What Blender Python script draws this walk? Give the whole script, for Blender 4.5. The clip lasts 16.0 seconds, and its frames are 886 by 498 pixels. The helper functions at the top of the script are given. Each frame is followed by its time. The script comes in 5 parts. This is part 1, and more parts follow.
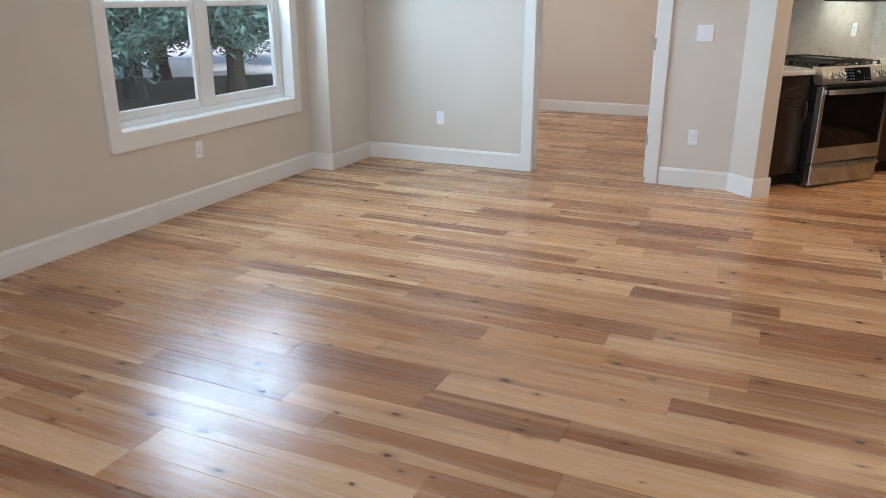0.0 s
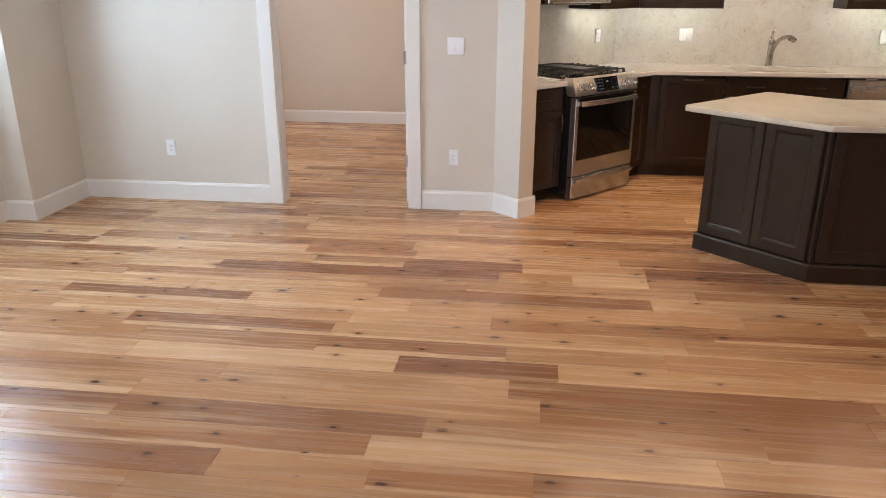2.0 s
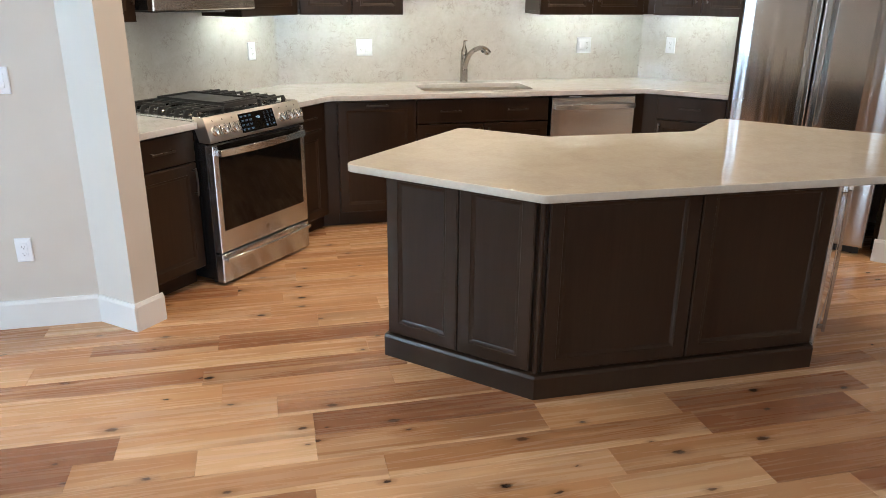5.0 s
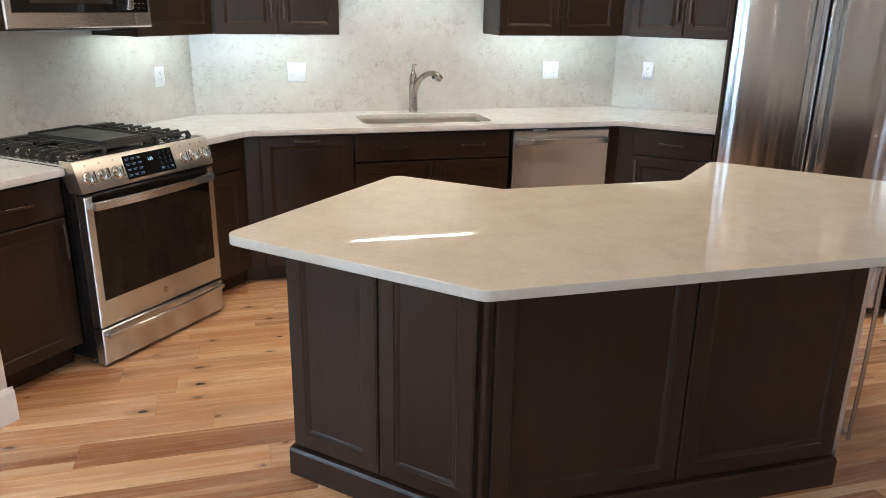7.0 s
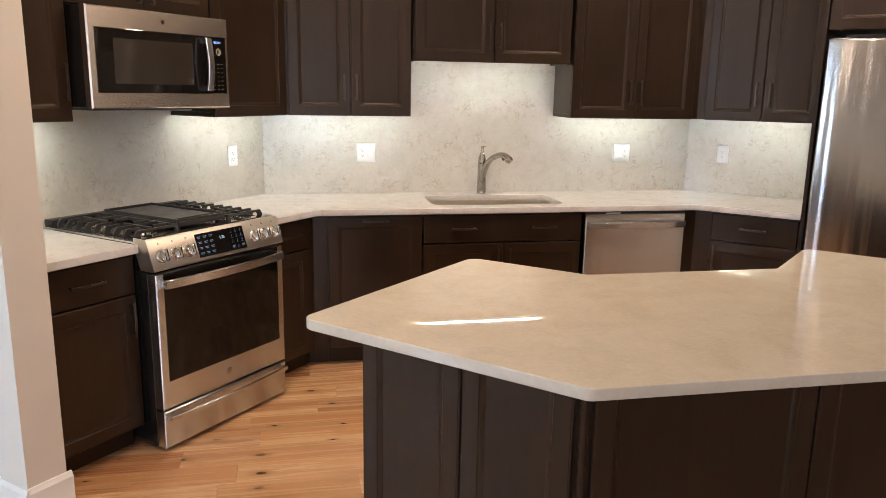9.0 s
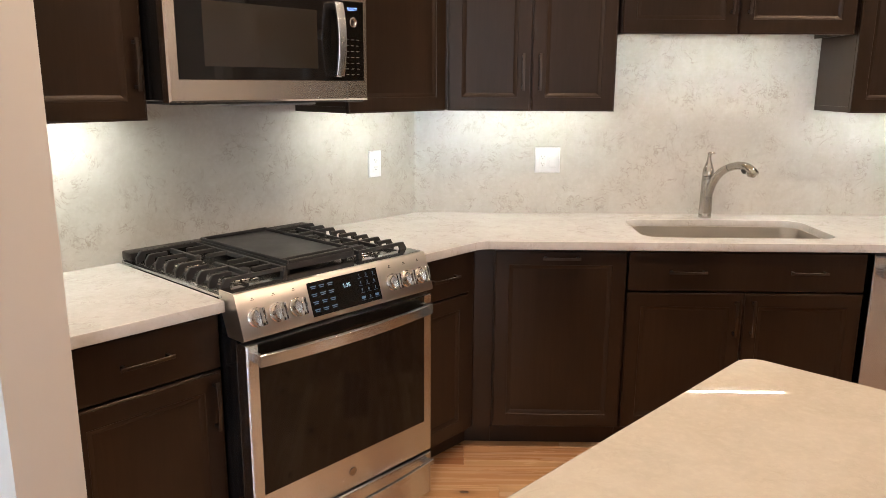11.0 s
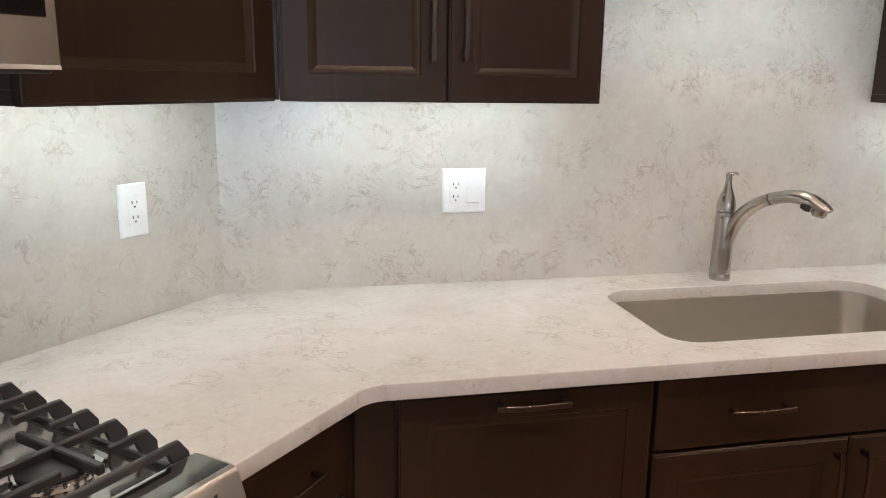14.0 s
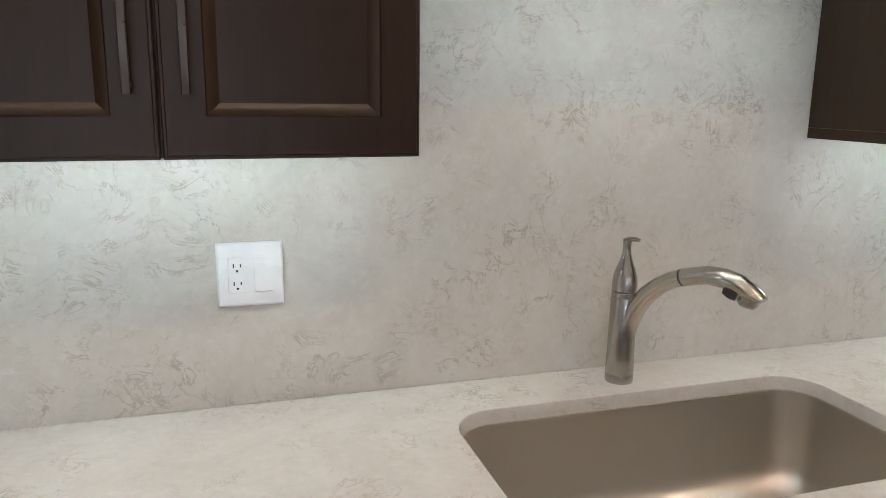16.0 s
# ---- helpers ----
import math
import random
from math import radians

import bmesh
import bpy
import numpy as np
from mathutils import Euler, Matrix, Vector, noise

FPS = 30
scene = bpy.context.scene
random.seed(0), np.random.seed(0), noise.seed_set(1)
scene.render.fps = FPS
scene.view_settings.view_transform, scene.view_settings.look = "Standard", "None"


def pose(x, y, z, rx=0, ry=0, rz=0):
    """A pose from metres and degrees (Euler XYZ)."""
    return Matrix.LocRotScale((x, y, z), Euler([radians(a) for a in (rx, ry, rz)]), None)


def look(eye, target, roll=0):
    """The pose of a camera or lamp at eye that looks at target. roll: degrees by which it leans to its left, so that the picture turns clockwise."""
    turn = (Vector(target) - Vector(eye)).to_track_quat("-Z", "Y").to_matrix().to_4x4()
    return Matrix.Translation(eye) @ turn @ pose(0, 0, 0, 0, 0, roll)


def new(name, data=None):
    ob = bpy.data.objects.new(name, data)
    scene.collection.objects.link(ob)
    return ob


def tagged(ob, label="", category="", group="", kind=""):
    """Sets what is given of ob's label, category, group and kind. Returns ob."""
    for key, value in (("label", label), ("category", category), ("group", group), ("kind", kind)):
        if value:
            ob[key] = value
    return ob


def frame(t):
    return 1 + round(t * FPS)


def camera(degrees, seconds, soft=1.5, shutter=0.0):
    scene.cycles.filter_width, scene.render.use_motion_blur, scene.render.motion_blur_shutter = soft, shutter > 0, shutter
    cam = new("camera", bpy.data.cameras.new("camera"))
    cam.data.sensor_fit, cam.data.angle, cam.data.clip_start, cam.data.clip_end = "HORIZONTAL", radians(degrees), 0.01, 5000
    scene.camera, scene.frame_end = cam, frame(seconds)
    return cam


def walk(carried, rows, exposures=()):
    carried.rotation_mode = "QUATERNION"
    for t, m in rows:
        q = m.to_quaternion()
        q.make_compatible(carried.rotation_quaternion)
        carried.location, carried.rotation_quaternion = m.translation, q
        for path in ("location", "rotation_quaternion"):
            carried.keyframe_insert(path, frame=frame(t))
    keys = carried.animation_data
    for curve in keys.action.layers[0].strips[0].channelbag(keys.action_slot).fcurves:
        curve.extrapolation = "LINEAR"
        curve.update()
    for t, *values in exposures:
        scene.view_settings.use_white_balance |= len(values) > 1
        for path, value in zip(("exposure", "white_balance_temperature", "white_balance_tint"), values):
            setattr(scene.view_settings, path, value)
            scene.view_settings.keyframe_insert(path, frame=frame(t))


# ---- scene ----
cam = camera(61.5, 16.0, 0.7)
PATH = [
    (0, (0.328, 0.57, 1.454), (-0.452, 2.295, 0.809), -0.0),
    (0.5, (0.306, 0.725, 1.467), (-0.243, 2.533, 0.811), -0.0),
    (1, (0.294, 0.919, 1.509), (-0.072, 2.769, 0.843), -0.1),
    (1.5, (0.312, 1.126, 1.544), (0.038, 2.992, 0.879), -0.0),
    (2, (0.312, 1.352, 1.575), (0.076, 3.223, 0.911), 0.1),
    (2.5, (0.323, 1.634, 1.615), (0.143, 3.51, 0.947), 0.1),
    (3, (0.361, 1.963, 1.632), (0.304, 3.844, 0.956), 0.1),
    (3.5, (0.478, 2.299, 1.609), (0.535, 4.183, 0.94), 0.1),
    (4, (0.636, 2.563, 1.577), (0.798, 4.442, 0.911), -0.0),
    (4.5, (0.785, 2.78, 1.578), (1.104, 4.639, 0.913), 0.3),
    (5, (0.871, 2.991, 1.595), (1.312, 4.824, 0.928), 0.5),
    (5.2, (0.9, 3.071, 1.582), (1.375, 4.901, 0.929), 1.0),
    (7.3, (1.266, 3.777, 1.583), (1.778, 5.611, 0.973), 1.0),
    (7.5, (1.274, 3.815, 1.576), (1.79, 5.666, 1.022), 1.0),
    (8, (1.274, 3.878, 1.545), (1.806, 5.754, 1.101), 1.0),
    (8.5, (1.224, 3.84, 1.543), (1.733, 5.728, 1.123), 1.1),
    (9, (1.157, 3.866, 1.561), (1.547, 5.782, 1.143), 1.0),
    (9.5, (1.164, 4.04, 1.557), (1.327, 5.986, 1.126), 0.8),
    (9.7, (1.187, 4.142, 1.553), (1.279, 6.092, 1.116), 0.8),
    (11.8, (1.153, 5.556, 1.508), (1.117, 7.508, 1.074), 0.3),
    (12, (1.148, 5.655, 1.526), (1.116, 7.606, 1.088), 0.4),
    (12.5, (1.142, 5.875, 1.52), (1.158, 7.827, 1.085), 0.5),
    (13, (1.15, 6.077, 1.491), (1.263, 8.027, 1.064), 0.6),
    (13.5, (1.09, 6.348, 1.469), (1.378, 8.28, 1.041), 0.6),
    (14, (1.144, 6.647, 1.451), (1.554, 8.554, 1.01), 0.8),
    (14.5, (1.248, 6.905, 1.392), (1.739, 8.799, 0.977), 0.7),
    (15, (1.395, 7.074, 1.401), (1.911, 8.956, 0.964), 0.1),
    (15.5, (1.499, 7.151, 1.427), (2.049, 9.026, 1.0), -0.2),
    (16, (1.552, 7.192, 1.497), (2.134, 9.061, 1.084), 0.7),
]
EXPOSURES = [(0.0, 0.38, 6450, 13), (0.5, 0.36, 6500, 13), (1.0, 0.45, 6900, 16), (1.5, 0.50, 7050, 20), (2.5, 0.50, 7050, 20), (3.0, 0.53, 6900, 18), (4.0, 0.72, 6500, 13), (5.0, 0.79, 6050, 10), (7.5, 0.84, 5700, 9), (8.0, 0.84, 5900, 11), (8.5, 0.82, 6350, 16), (9.0, 0.74, 6500, 17), (9.5, 0.68, 6650, 18), (12.0, 0.84, 6200, 16), (12.5, 0.80, 6100, 17), (13.5, 0.64, 6000, 17), (15.0, 0.24, 5850, 14), (16.0, 0.16, 5800, 14)]
walk(cam, [(t, look(eye, target, roll)) for t, eye, target, roll in PATH], EXPOSURES)

SKY, WINDOW_W, REAR_W, LED_W, DOWN_W, FLOOR_ROUGH = 0.15, 66.0, 56.0, 2.5, 5.6, 0.25

# ---- world, daylight, lamps ----
world = bpy.data.worlds.new("world")
scene.world = world
world.use_nodes = True
wn = world.node_tree.nodes
sky = wn.new("ShaderNodeTexSky")
sky.sky_type, sky.sun_disc = "NISHITA", False
sky.sun_elevation, sky.sun_rotation = radians(46), radians(100)
wn["Background"].inputs["Strength"].default_value = SKY
world.node_tree.links.new(sky.outputs[0], wn["Background"].inputs["Color"])

sun_data = bpy.data.lights.new("sun", "SUN")
sun_data.energy, sun_data.angle, sun_data.color = 3.0, radians(12), (0.92, 0.98, 1.0)
sun = new("sun", sun_data)
sun.matrix_world = look((24, -4, 26), (0, 0, 0))


def area(name, m, w, h, power, color, shape="RECTANGLE", spread=180):
    d = bpy.data.lights.new(name, "AREA")
    d.shape, d.size, d.energy, d.color, d.spread = shape, w, power, color, radians(spread)
    if shape in ("RECTANGLE", "ELLIPSE"):
        d.size_y = h
    ob = new(name, d)
    ob.matrix_world = m
    return ob


DAY = (0.72, 0.87, 1.0)
WARM = (1.0, 0.76, 0.52)
LEDC = (0.95, 1.0, 0.83)
# sky light standing in the window; the rear one is added fill, source unseen
area("window_daylight", look((-3.64, 4.87, 1.80), (-2.0, 4.87, 1.60)), 1.75, 0.62, WINDOW_W, (0.54, 0.80, 1.0))
area("rear_fill_light", look((0.4, -2.44, 1.3), (0.4, 0, 1.1)), 3.2, 2.0, REAR_W, DAY)

# ---- materials ----


class Mat:
    """A node material in the making."""

    def __init__(self, name, color=(0.5, 0.5, 0.5), rough=0.5, metal=0.0, **more):
        self.m = bpy.data.materials.new(name)
        self.m.use_nodes = True
        self.t = self.m.node_tree
        self.b = self.t.nodes["Principled BSDF"]
        self.b.inputs["Base Color"].default_value = (*color, 1)
        self.b.inputs["Roughness"].default_value = rough
        self.b.inputs["Metallic"].default_value = metal
        for k, v in more.items():
            self.b.inputs[k.replace("_", " ")].default_value = v

    def node(self, kind, **props):
        n = self.t.nodes.new("ShaderNode" + kind)
        for k, v in props.items():
            if k == "operation":
                n.operation = v
            elif k == "blend":
                n.data_type, n.blend_type = "RGBA", v
            elif k == "feature":
                n.feature = v
            elif k == "dims":
                n.noise_dimensions = v
            else:
                n.inputs[k.replace("_", " ")].default_value = v
        return n

    def link(self, a, b):
        self.t.links.new(a, b)

    def math(self, op, a, b=0.0, clamp=False):
        n = self.node("Math", operation=op)
        n.use_clamp = clamp
        for i, v in enumerate((a, b)):
            if isinstance(v, (int, float)):
                n.inputs[i].default_value = v
            else:
                self.link(v, n.inputs[i])
        return n.outputs[0]

    def coords(self, scale=(1, 1, 1), local=False):
        c = self.node("TexCoord").outputs["Object"] if local else self.node("NewGeometry").outputs["Position"]
        mp = self.node("Mapping")
        mp.inputs["Scale"].default_value = scale
        self.link(c, mp.inputs["Vector"])
        return mp.outputs[0]

    def noise(self, vec, scale=1.0, detail=4.0, rough=0.55, distort=0.0):
        n = self.node("TexNoise", Scale=scale, Detail=detail, Roughness=rough, Distortion=distort)
        self.link(vec, n.inputs["Vector"])
        return n.outputs["Fac"]

    def ramp(self, fac, stops):
        n = self.node("ValToRGB")
        el = n.color_ramp.elements
        while len(el) < len(stops):
            el.new(0.5)
        for e, (p, c) in zip(el, stops):
            e.position = p
            e.color = (*c, 1) if isinstance(c, tuple) else (c, c, c, 1)
        self.link(fac, n.inputs[0])
        return n.outputs[0]

    def mix(self, fac, a, b, blend="MIX"):
        n = self.node("Mix", blend=blend)
        for s, v in ((n.inputs[0], fac), (n.inputs[6], a), (n.inputs[7], b)):
            if isinstance(v, tuple):
                s.default_value = (*v, 1)
            elif isinstance(v, (int, float)):
                s.default_value = v
            else:
                self.link(v, s)
        return n.outputs[2]

    def color(self, sock):
        self.link(sock, self.b.inputs["Base Color"])

    def rough(self, sock):
        self.link(sock, self.b.inputs["Roughness"])

    def bump(self, height, strength=0.2, dist=0.002):
        n = self.node("Bump", Strength=strength, Distance=dist)
        self.link(height, n.inputs["Height"])
        self.link(n.outputs[0], self.b.inputs["Normal"])


def painted(name, color, rough, speck=0.03, bump=0.12, scale=260):
    w = Mat(name, color, rough)
    p = w.coords()
    big = w.noise(p, 1.3, 3)
    dark = tuple(c * (1 - speck) for c in color)
    light = tuple(min(1, c * (1 + speck)) for c in color)
    w.color(w.ramp(big, [(0.35, dark), (0.65, light)]))
    w.rough(w.ramp(w.noise(p, 6, 3), [(0.3, rough - 0.05), (0.7, rough + 0.06)]))
    w.bump(w.noise(p, scale, 3), bump, 0.0006)
    return w.m


wall_paint = painted("wall_paint", (0.657, 0.606, 0.542), 0.62)
wall_warm = painted("bedroom_paint", (0.66, 0.575, 0.49), 0.62)
trim_paint = painted("trim_paint", (0.80, 0.79, 0.77), 0.34, 0.015, 0.05)
ceiling_paint = painted("ceiling_paint", (0.66, 0.645, 0.615), 0.75)
vinyl = painted("window_vinyl", (0.80, 0.80, 0.79), 0.36, 0.01, 0.02)
plate_white = painted("plate_white", (0.86, 0.88, 0.92), 0.3, 0.006, 0.0)
slot_dark = Mat("slot_dark", (0.03, 0.03, 0.03), 0.5).m


def wood_floor():
    w = Mat("hickory_floor", rough=0.33)
    rnd = w.math("FRACT", w.math("ADD", w.node("ObjectInfo").outputs["Random"],
                                 w.node("NewGeometry").outputs["Random Per Island"]))
    rnd2 = w.math("FRACT", w.math("MULTIPLY", rnd, 37.7))
    pos = w.node("NewGeometry").outputs["Position"]
    shift = w.node("CombineXYZ")
    w.link(w.math("MULTIPLY", rnd, 71.0), shift.inputs[0])
    w.link(w.math("MULTIPLY", rnd2, 53.0), shift.inputs[1])
    add = w.node("VectorMath", operation="ADD")
    w.link(pos, add.inputs[0])
    w.link(shift.outputs[0], add.inputs[1])

    def co(sx, sy):
        mp = w.node("Mapping")
        mp.inputs["Scale"].default_value = (sx, sy, 1)
        w.link(add.outputs[0], mp.inputs["Vector"])
        return mp.outputs[0]
    base = w.ramp(rnd, [(0.0, (0.560, 0.312, 0.150)), (0.16, (0.445, 0.228, 0.105)), (0.32, (0.315, 0.142, 0.068)),
                        (0.46, (0.625, 0.372, 0.190)), (0.62, (0.255, 0.110, 0.053)), (0.76, (0.420, 0.200, 0.090)),
                        (0.90, (0.690, 0.442, 0.250)), (1.0, (0.520, 0.275, 0.130))])
    # heartwood and sapwood run as broad streaks along a board
    streak = w.noise(co(0.55, 9.0), 1.0, 2, 0.5, 0.6)
    base = w.mix(w.ramp(streak, [(0.54, 0.0), (0.58, 0.32)]), base, (0.72, 0.48, 0.275))
    # a pale sapwood edge along some boards, with a wandering border
    sp = w.node("SeparateXYZ")
    w.link(pos, sp.inputs[0])
    across = w.math("FRACT", w.math("ADD", w.math("DIVIDE", w.math("SUBTRACT", sp.outputs[1], 4.642), 0.1585), 100.0))
    border = w.math("ADD", w.math("SUBTRACT", w.math("MULTIPLY", rnd2, 0.70), 0.50), w.math("MULTIPLY", w.noise(co(1.3, 2.0), 1.0, 3, 0.6, 0.5), 0.34))
    edge = w.math("MULTIPLY", w.math("SUBTRACT", border, across), 22.0, True)
    base = w.mix(w.math("MULTIPLY", edge, 0.72), base, (0.74, 0.495, 0.290))
    dark = w.noise(co(0.7, 6.0), 1.0, 2, 0.5, 0.9)
    base = w.mix(w.ramp(dark, [(0.52, 0.0), (0.72, 0.42)]), base, (0.20, 0.088, 0.042))
    # pores and growth lines
    pores = w.noise(co(7.0, 190.0), 1.0, 5, 0.7, 0.4)
    lines = w.noise(co(1.1, 26.0), 1.0, 4, 0.58, 1.6)
    base = w.mix(0.10, base, w.ramp(pores, [(0.36, 0.48), (0.54, 1.0)]), "MULTIPLY")
    base = w.mix(0.09, base, w.ramp(lines, [(0.34, 0.52), (0.58, 1.0)]), "MULTIPLY")
    # knots with a dark heart and a stained halo
    vor = w.node("TexVoronoi", Scale=1.0, Randomness=1.0)
    vor.voronoi_dimensions = "2D"
    w.link(co(2.7, 5.4), vor.inputs["Vector"])
    wob = w.noise(co(30.0, 75.0), 1.0, 5, 0.7)
    d = w.math("ADD", vor.outputs["Distance"], w.math("MULTIPLY", w.math("SUBTRACT", wob, 0.5), 0.13))
    sep = w.node("SeparateColor")
    w.link(vor.outputs["Color"], sep.inputs[0])
    d = w.math("DIVIDE", d, w.math("ADD", w.math("MULTIPLY", sep.outputs[1], 1.15), 0.30))
    pick = w.ramp(sep.outputs[0], [(0.34, 0.0), (0.42, 0.75), (0.95, 1.0)])
    halo = w.math("MULTIPLY", w.ramp(d, [(0.03, 0.55), (0.16, 0.0)]), pick)
    base = w.mix(halo, base, (0.17, 0.065, 0.025))
    heart = w.math("MULTIPLY", w.ramp(d, [(0.030, 0.97), (0.056, 0.0)]), pick)
    base = w.mix(heart, base, (0.030, 0.014, 0.008))
    crack = w.noise(co(2.2, 62.0), 1.0, 3, 0.5, 0.8)
    patch = w.ramp(w.noise(co(1.6, 5.0), 1.0, 2), [(0.56, 0.0), (0.66, 1.0)])
    base = w.mix(w.math("MULTIPLY", w.ramp(crack, [(0.68, 0.0), (0.76, 0.5)]), patch), base, (0.12, 0.050, 0.022))
    w.color(base)
    w.rough(w.ramp(lines, [(0.3, FLOOR_ROUGH + 0.07), (0.7, FLOOR_ROUGH - 0.04)]))
    w.bump(w.math("ADD", w.math("MULTIPLY", pores, 0.5), lines), 0.06, 0.0008)
    return w.m


floor_wood = wood_floor()
subfloor_mat = Mat("subfloor", (0.05, 0.028, 0.015), 0.8).m


def cabinet_wood():
    w = Mat("espresso_stained_wood", (0.03, 0.018, 0.012), 0.36, IOR=1.40)
    # sheen tinted brown in place of the warm-lit room it would reflect
    w.b.inputs["Specular Tint"].default_value = (1.0, 0.88, 0.78, 1)
    p = w.coords((9, 9, 0.55), local=True)
    big = w.noise(w.coords((3.0, 3.0, 0.8), local=True), 1.6, 4, 0.6, 0.5)
    grain = w.noise(p, 6, 5, 0.65, 0.7)
    base = w.ramp(big, [(0.3, (0.0200, 0.0116, 0.0072)), (0.7, (0.0340, 0.0196, 0.0120))])
    base = w.mix(0.5, base, w.ramp(grain, [(0.35, 0.62), (0.65, 1.0)]), "MULTIPLY")
    w.color(base)
    w.rough(w.ramp(big, [(0.3, 0.31), (0.7, 0.37)]))
    w.bump(grain, 0.06, 0.0002)
    return w.m


espresso = cabinet_wood()
maple = Mat("maple_underside", (0.55, 0.36, 0.18), 0.5)
maple.color(maple.ramp(maple.noise(maple.coords((2, 40, 2)), 1, 4), [(0.3, (0.45, 0.28, 0.13)), (0.7, (0.60, 0.41, 0.22))]))
maple = maple.m


def quartz(name, veins, gloss, tint=(1.0, 1.0, 1.0)):
    w = Mat(name, rough=0.16)
    p = w.coords()
    cloud = w.noise(p, 7, 5, 0.6, 0.8)
    fine = w.noise(p, 60, 4, 0.6)
    base = w.ramp(cloud, [(0.30, (0.530, 0.514, 0.484)), (0.52, (0.570, 0.557, 0.530)), (0.75, (0.605, 0.596, 0.576))])
    base = w.mix(w.ramp(fine, [(0.45, 0.0), (0.8, 0.35)]), base, (0.70, 0.695, 0.675))
    # broken wispy veins: soft short strokes of a warped field, gathered in clusters
    def wisps(scale, mid, width, distort, pscale, lo, hi, amount, tone, far=0.0):
        q = w.coords((1, 1, 1))
        if far:
            mv = w.node("Mapping")
            mv.inputs["Location"].default_value = (far, far * 0.7, far * 1.3)
            w.link(q, mv.inputs["Vector"])
            q = mv.outputs[0]
        ridge = w.math("ABSOLUTE", w.math("SUBTRACT", w.noise(q, scale, 6, 0.66, distort), mid))
        line = w.ramp(ridge, [(0.0, 1.0), (width * 0.35, 0.75), (width, 0.0)])
        patch = w.ramp(w.noise(q, pscale, 4, 0.6), [(lo, 0.0), (hi, 1.0)])
        patch = w.math("MULTIPLY", patch, w.ramp(w.noise(q, 4.5, 3, 0.6), [(0.40, 0.0), (0.56, 1.0)]))
        fac = w.math("MULTIPLY", w.math("MULTIPLY", line, patch), amount * veins)
        return w.mix(fac, base, tone)
    base = wisps(10, 0.5, 0.022, 1.0, 15.0, 0.46, 0.60, 0.62, (0.29, 0.238, 0.19))
    base = wisps(22, 0.52, 0.030, 0.9, 13.0, 0.48, 0.62, 0.66, (0.25, 0.20, 0.155), 3.1)
    base = wisps(46, 0.5, 0.05, 1.0, 7.0, 0.52, 0.70, 0.26, (0.33, 0.285, 0.235), 7.7)
    base = wisps(18, 0.48, 0.030, 1.4, 10.0, 0.53, 0.66, 0.45, (0.72, 0.715, 0.70), 12.3)
    w.color(w.mix(1.0, base, tint, "MULTIPLY"))
    w.rough(w.ramp(fine, [(0.3, gloss), (0.7, gloss + 0.02)]))
    return w.m


stone = quartz("veined_quartz", 0.88, 0.13)
top_stone = quartz("worktop_quartz", 0.70, 0.10, (1.06, 1.07, 1.11))
island_stone = quartz("island_quartz", 0.16, 0.012, (0.97, 0.91, 0.80))


def steel(name, color, rough, along, wave=0.0, aniso=0.0):
    """Brushed steel whose scratches run along one axis of the thing."""
    w = Mat(name, color, rough, 1.0)
    s = [900.0, 900.0, 900.0]
    s["xyz".index(along)] = 3.0
    w.b.inputs["Anisotropic"].default_value, w.b.inputs["Anisotropic Rotation"].default_value = aniso, 0.25
    brush = w.noise(w.coords(tuple(s), local=True), 1.0, 3, 0.6)
    w.color(w.ramp(brush, [(0.3, tuple(c * 0.995 for c in color)), (0.7, tuple(min(1, c * 1.005) for c in color))]))
    w.rough(w.ramp(brush, [(0.3, rough - 0.003), (0.7, rough + 0.003)]))
    h = brush
    if wave:
        s2 = [13.0, 13.0, 13.0]
        s2["xyz".index(along)] = 0.35
        swell = w.noise(w.coords(tuple(s2), local=True), 1.0, 1, 0.4)
        h = w.math("ADD", w.math("MULTIPLY", brush, 0.0), w.math("MULTIPLY", swell, wave))
        w.bump(h, 1.0, 0.01)
    return w.m


steel_h = steel("brushed_steel", (0.62, 0.635, 0.65), 0.25, "z", 0.08, 1.0)
steel_fridge = steel("fridge_steel", (0.50, 0.485, 0.47), 0.20, "z", 0.8, 0.9)
steel_sink = steel("sink_steel", (0.60, 0.565, 0.52), 0.33, "z", 0.0, 0.6)
nickel = steel("brushed_nickel", (0.43, 0.405, 0.37), 0.27, "z")
chrome = Mat("polished_steel", (0.70, 0.69, 0.67), 0.12, 1.0).m
pull_metal = Mat("bronze_pull", (0.105, 0.082, 0.066), 0.33, 1.0)
pull_metal.rough(pull_metal.ramp(pull_metal.noise(pull_metal.coords(local=True), 60, 3), [(0.3, 0.27), (0.7, 0.40)]))
pull_metal = pull_metal.m
iron = Mat("cast_iron", (0.022, 0.022, 0.024), 0.48)
iron.bump(iron.noise(iron.coords(local=True), 700, 3), 0.35, 0.0008)
iron = iron.m
griddle_mat = Mat("griddle_coating", (0.028, 0.028, 0.030), 0.42)
griddle_mat.rough(griddle_mat.ramp(griddle_mat.noise(griddle_mat.coords(local=True), 9, 4), [(0.3, 0.36), (0.7, 0.5)]))
griddle_mat = griddle_mat.m
enamel = Mat("black_enamel", (0.014, 0.014, 0.015), 0.25).m
black_glass = Mat("black_glass", (0.008, 0.007, 0.006), 0.05, 0.0, IOR=1.36).m
black_plastic = Mat("black_plastic", (0.02, 0.02, 0.021), 0.42).m
grey_plastic = Mat("grey_plastic", (0.36, 0.37, 0.40), 0.45).m


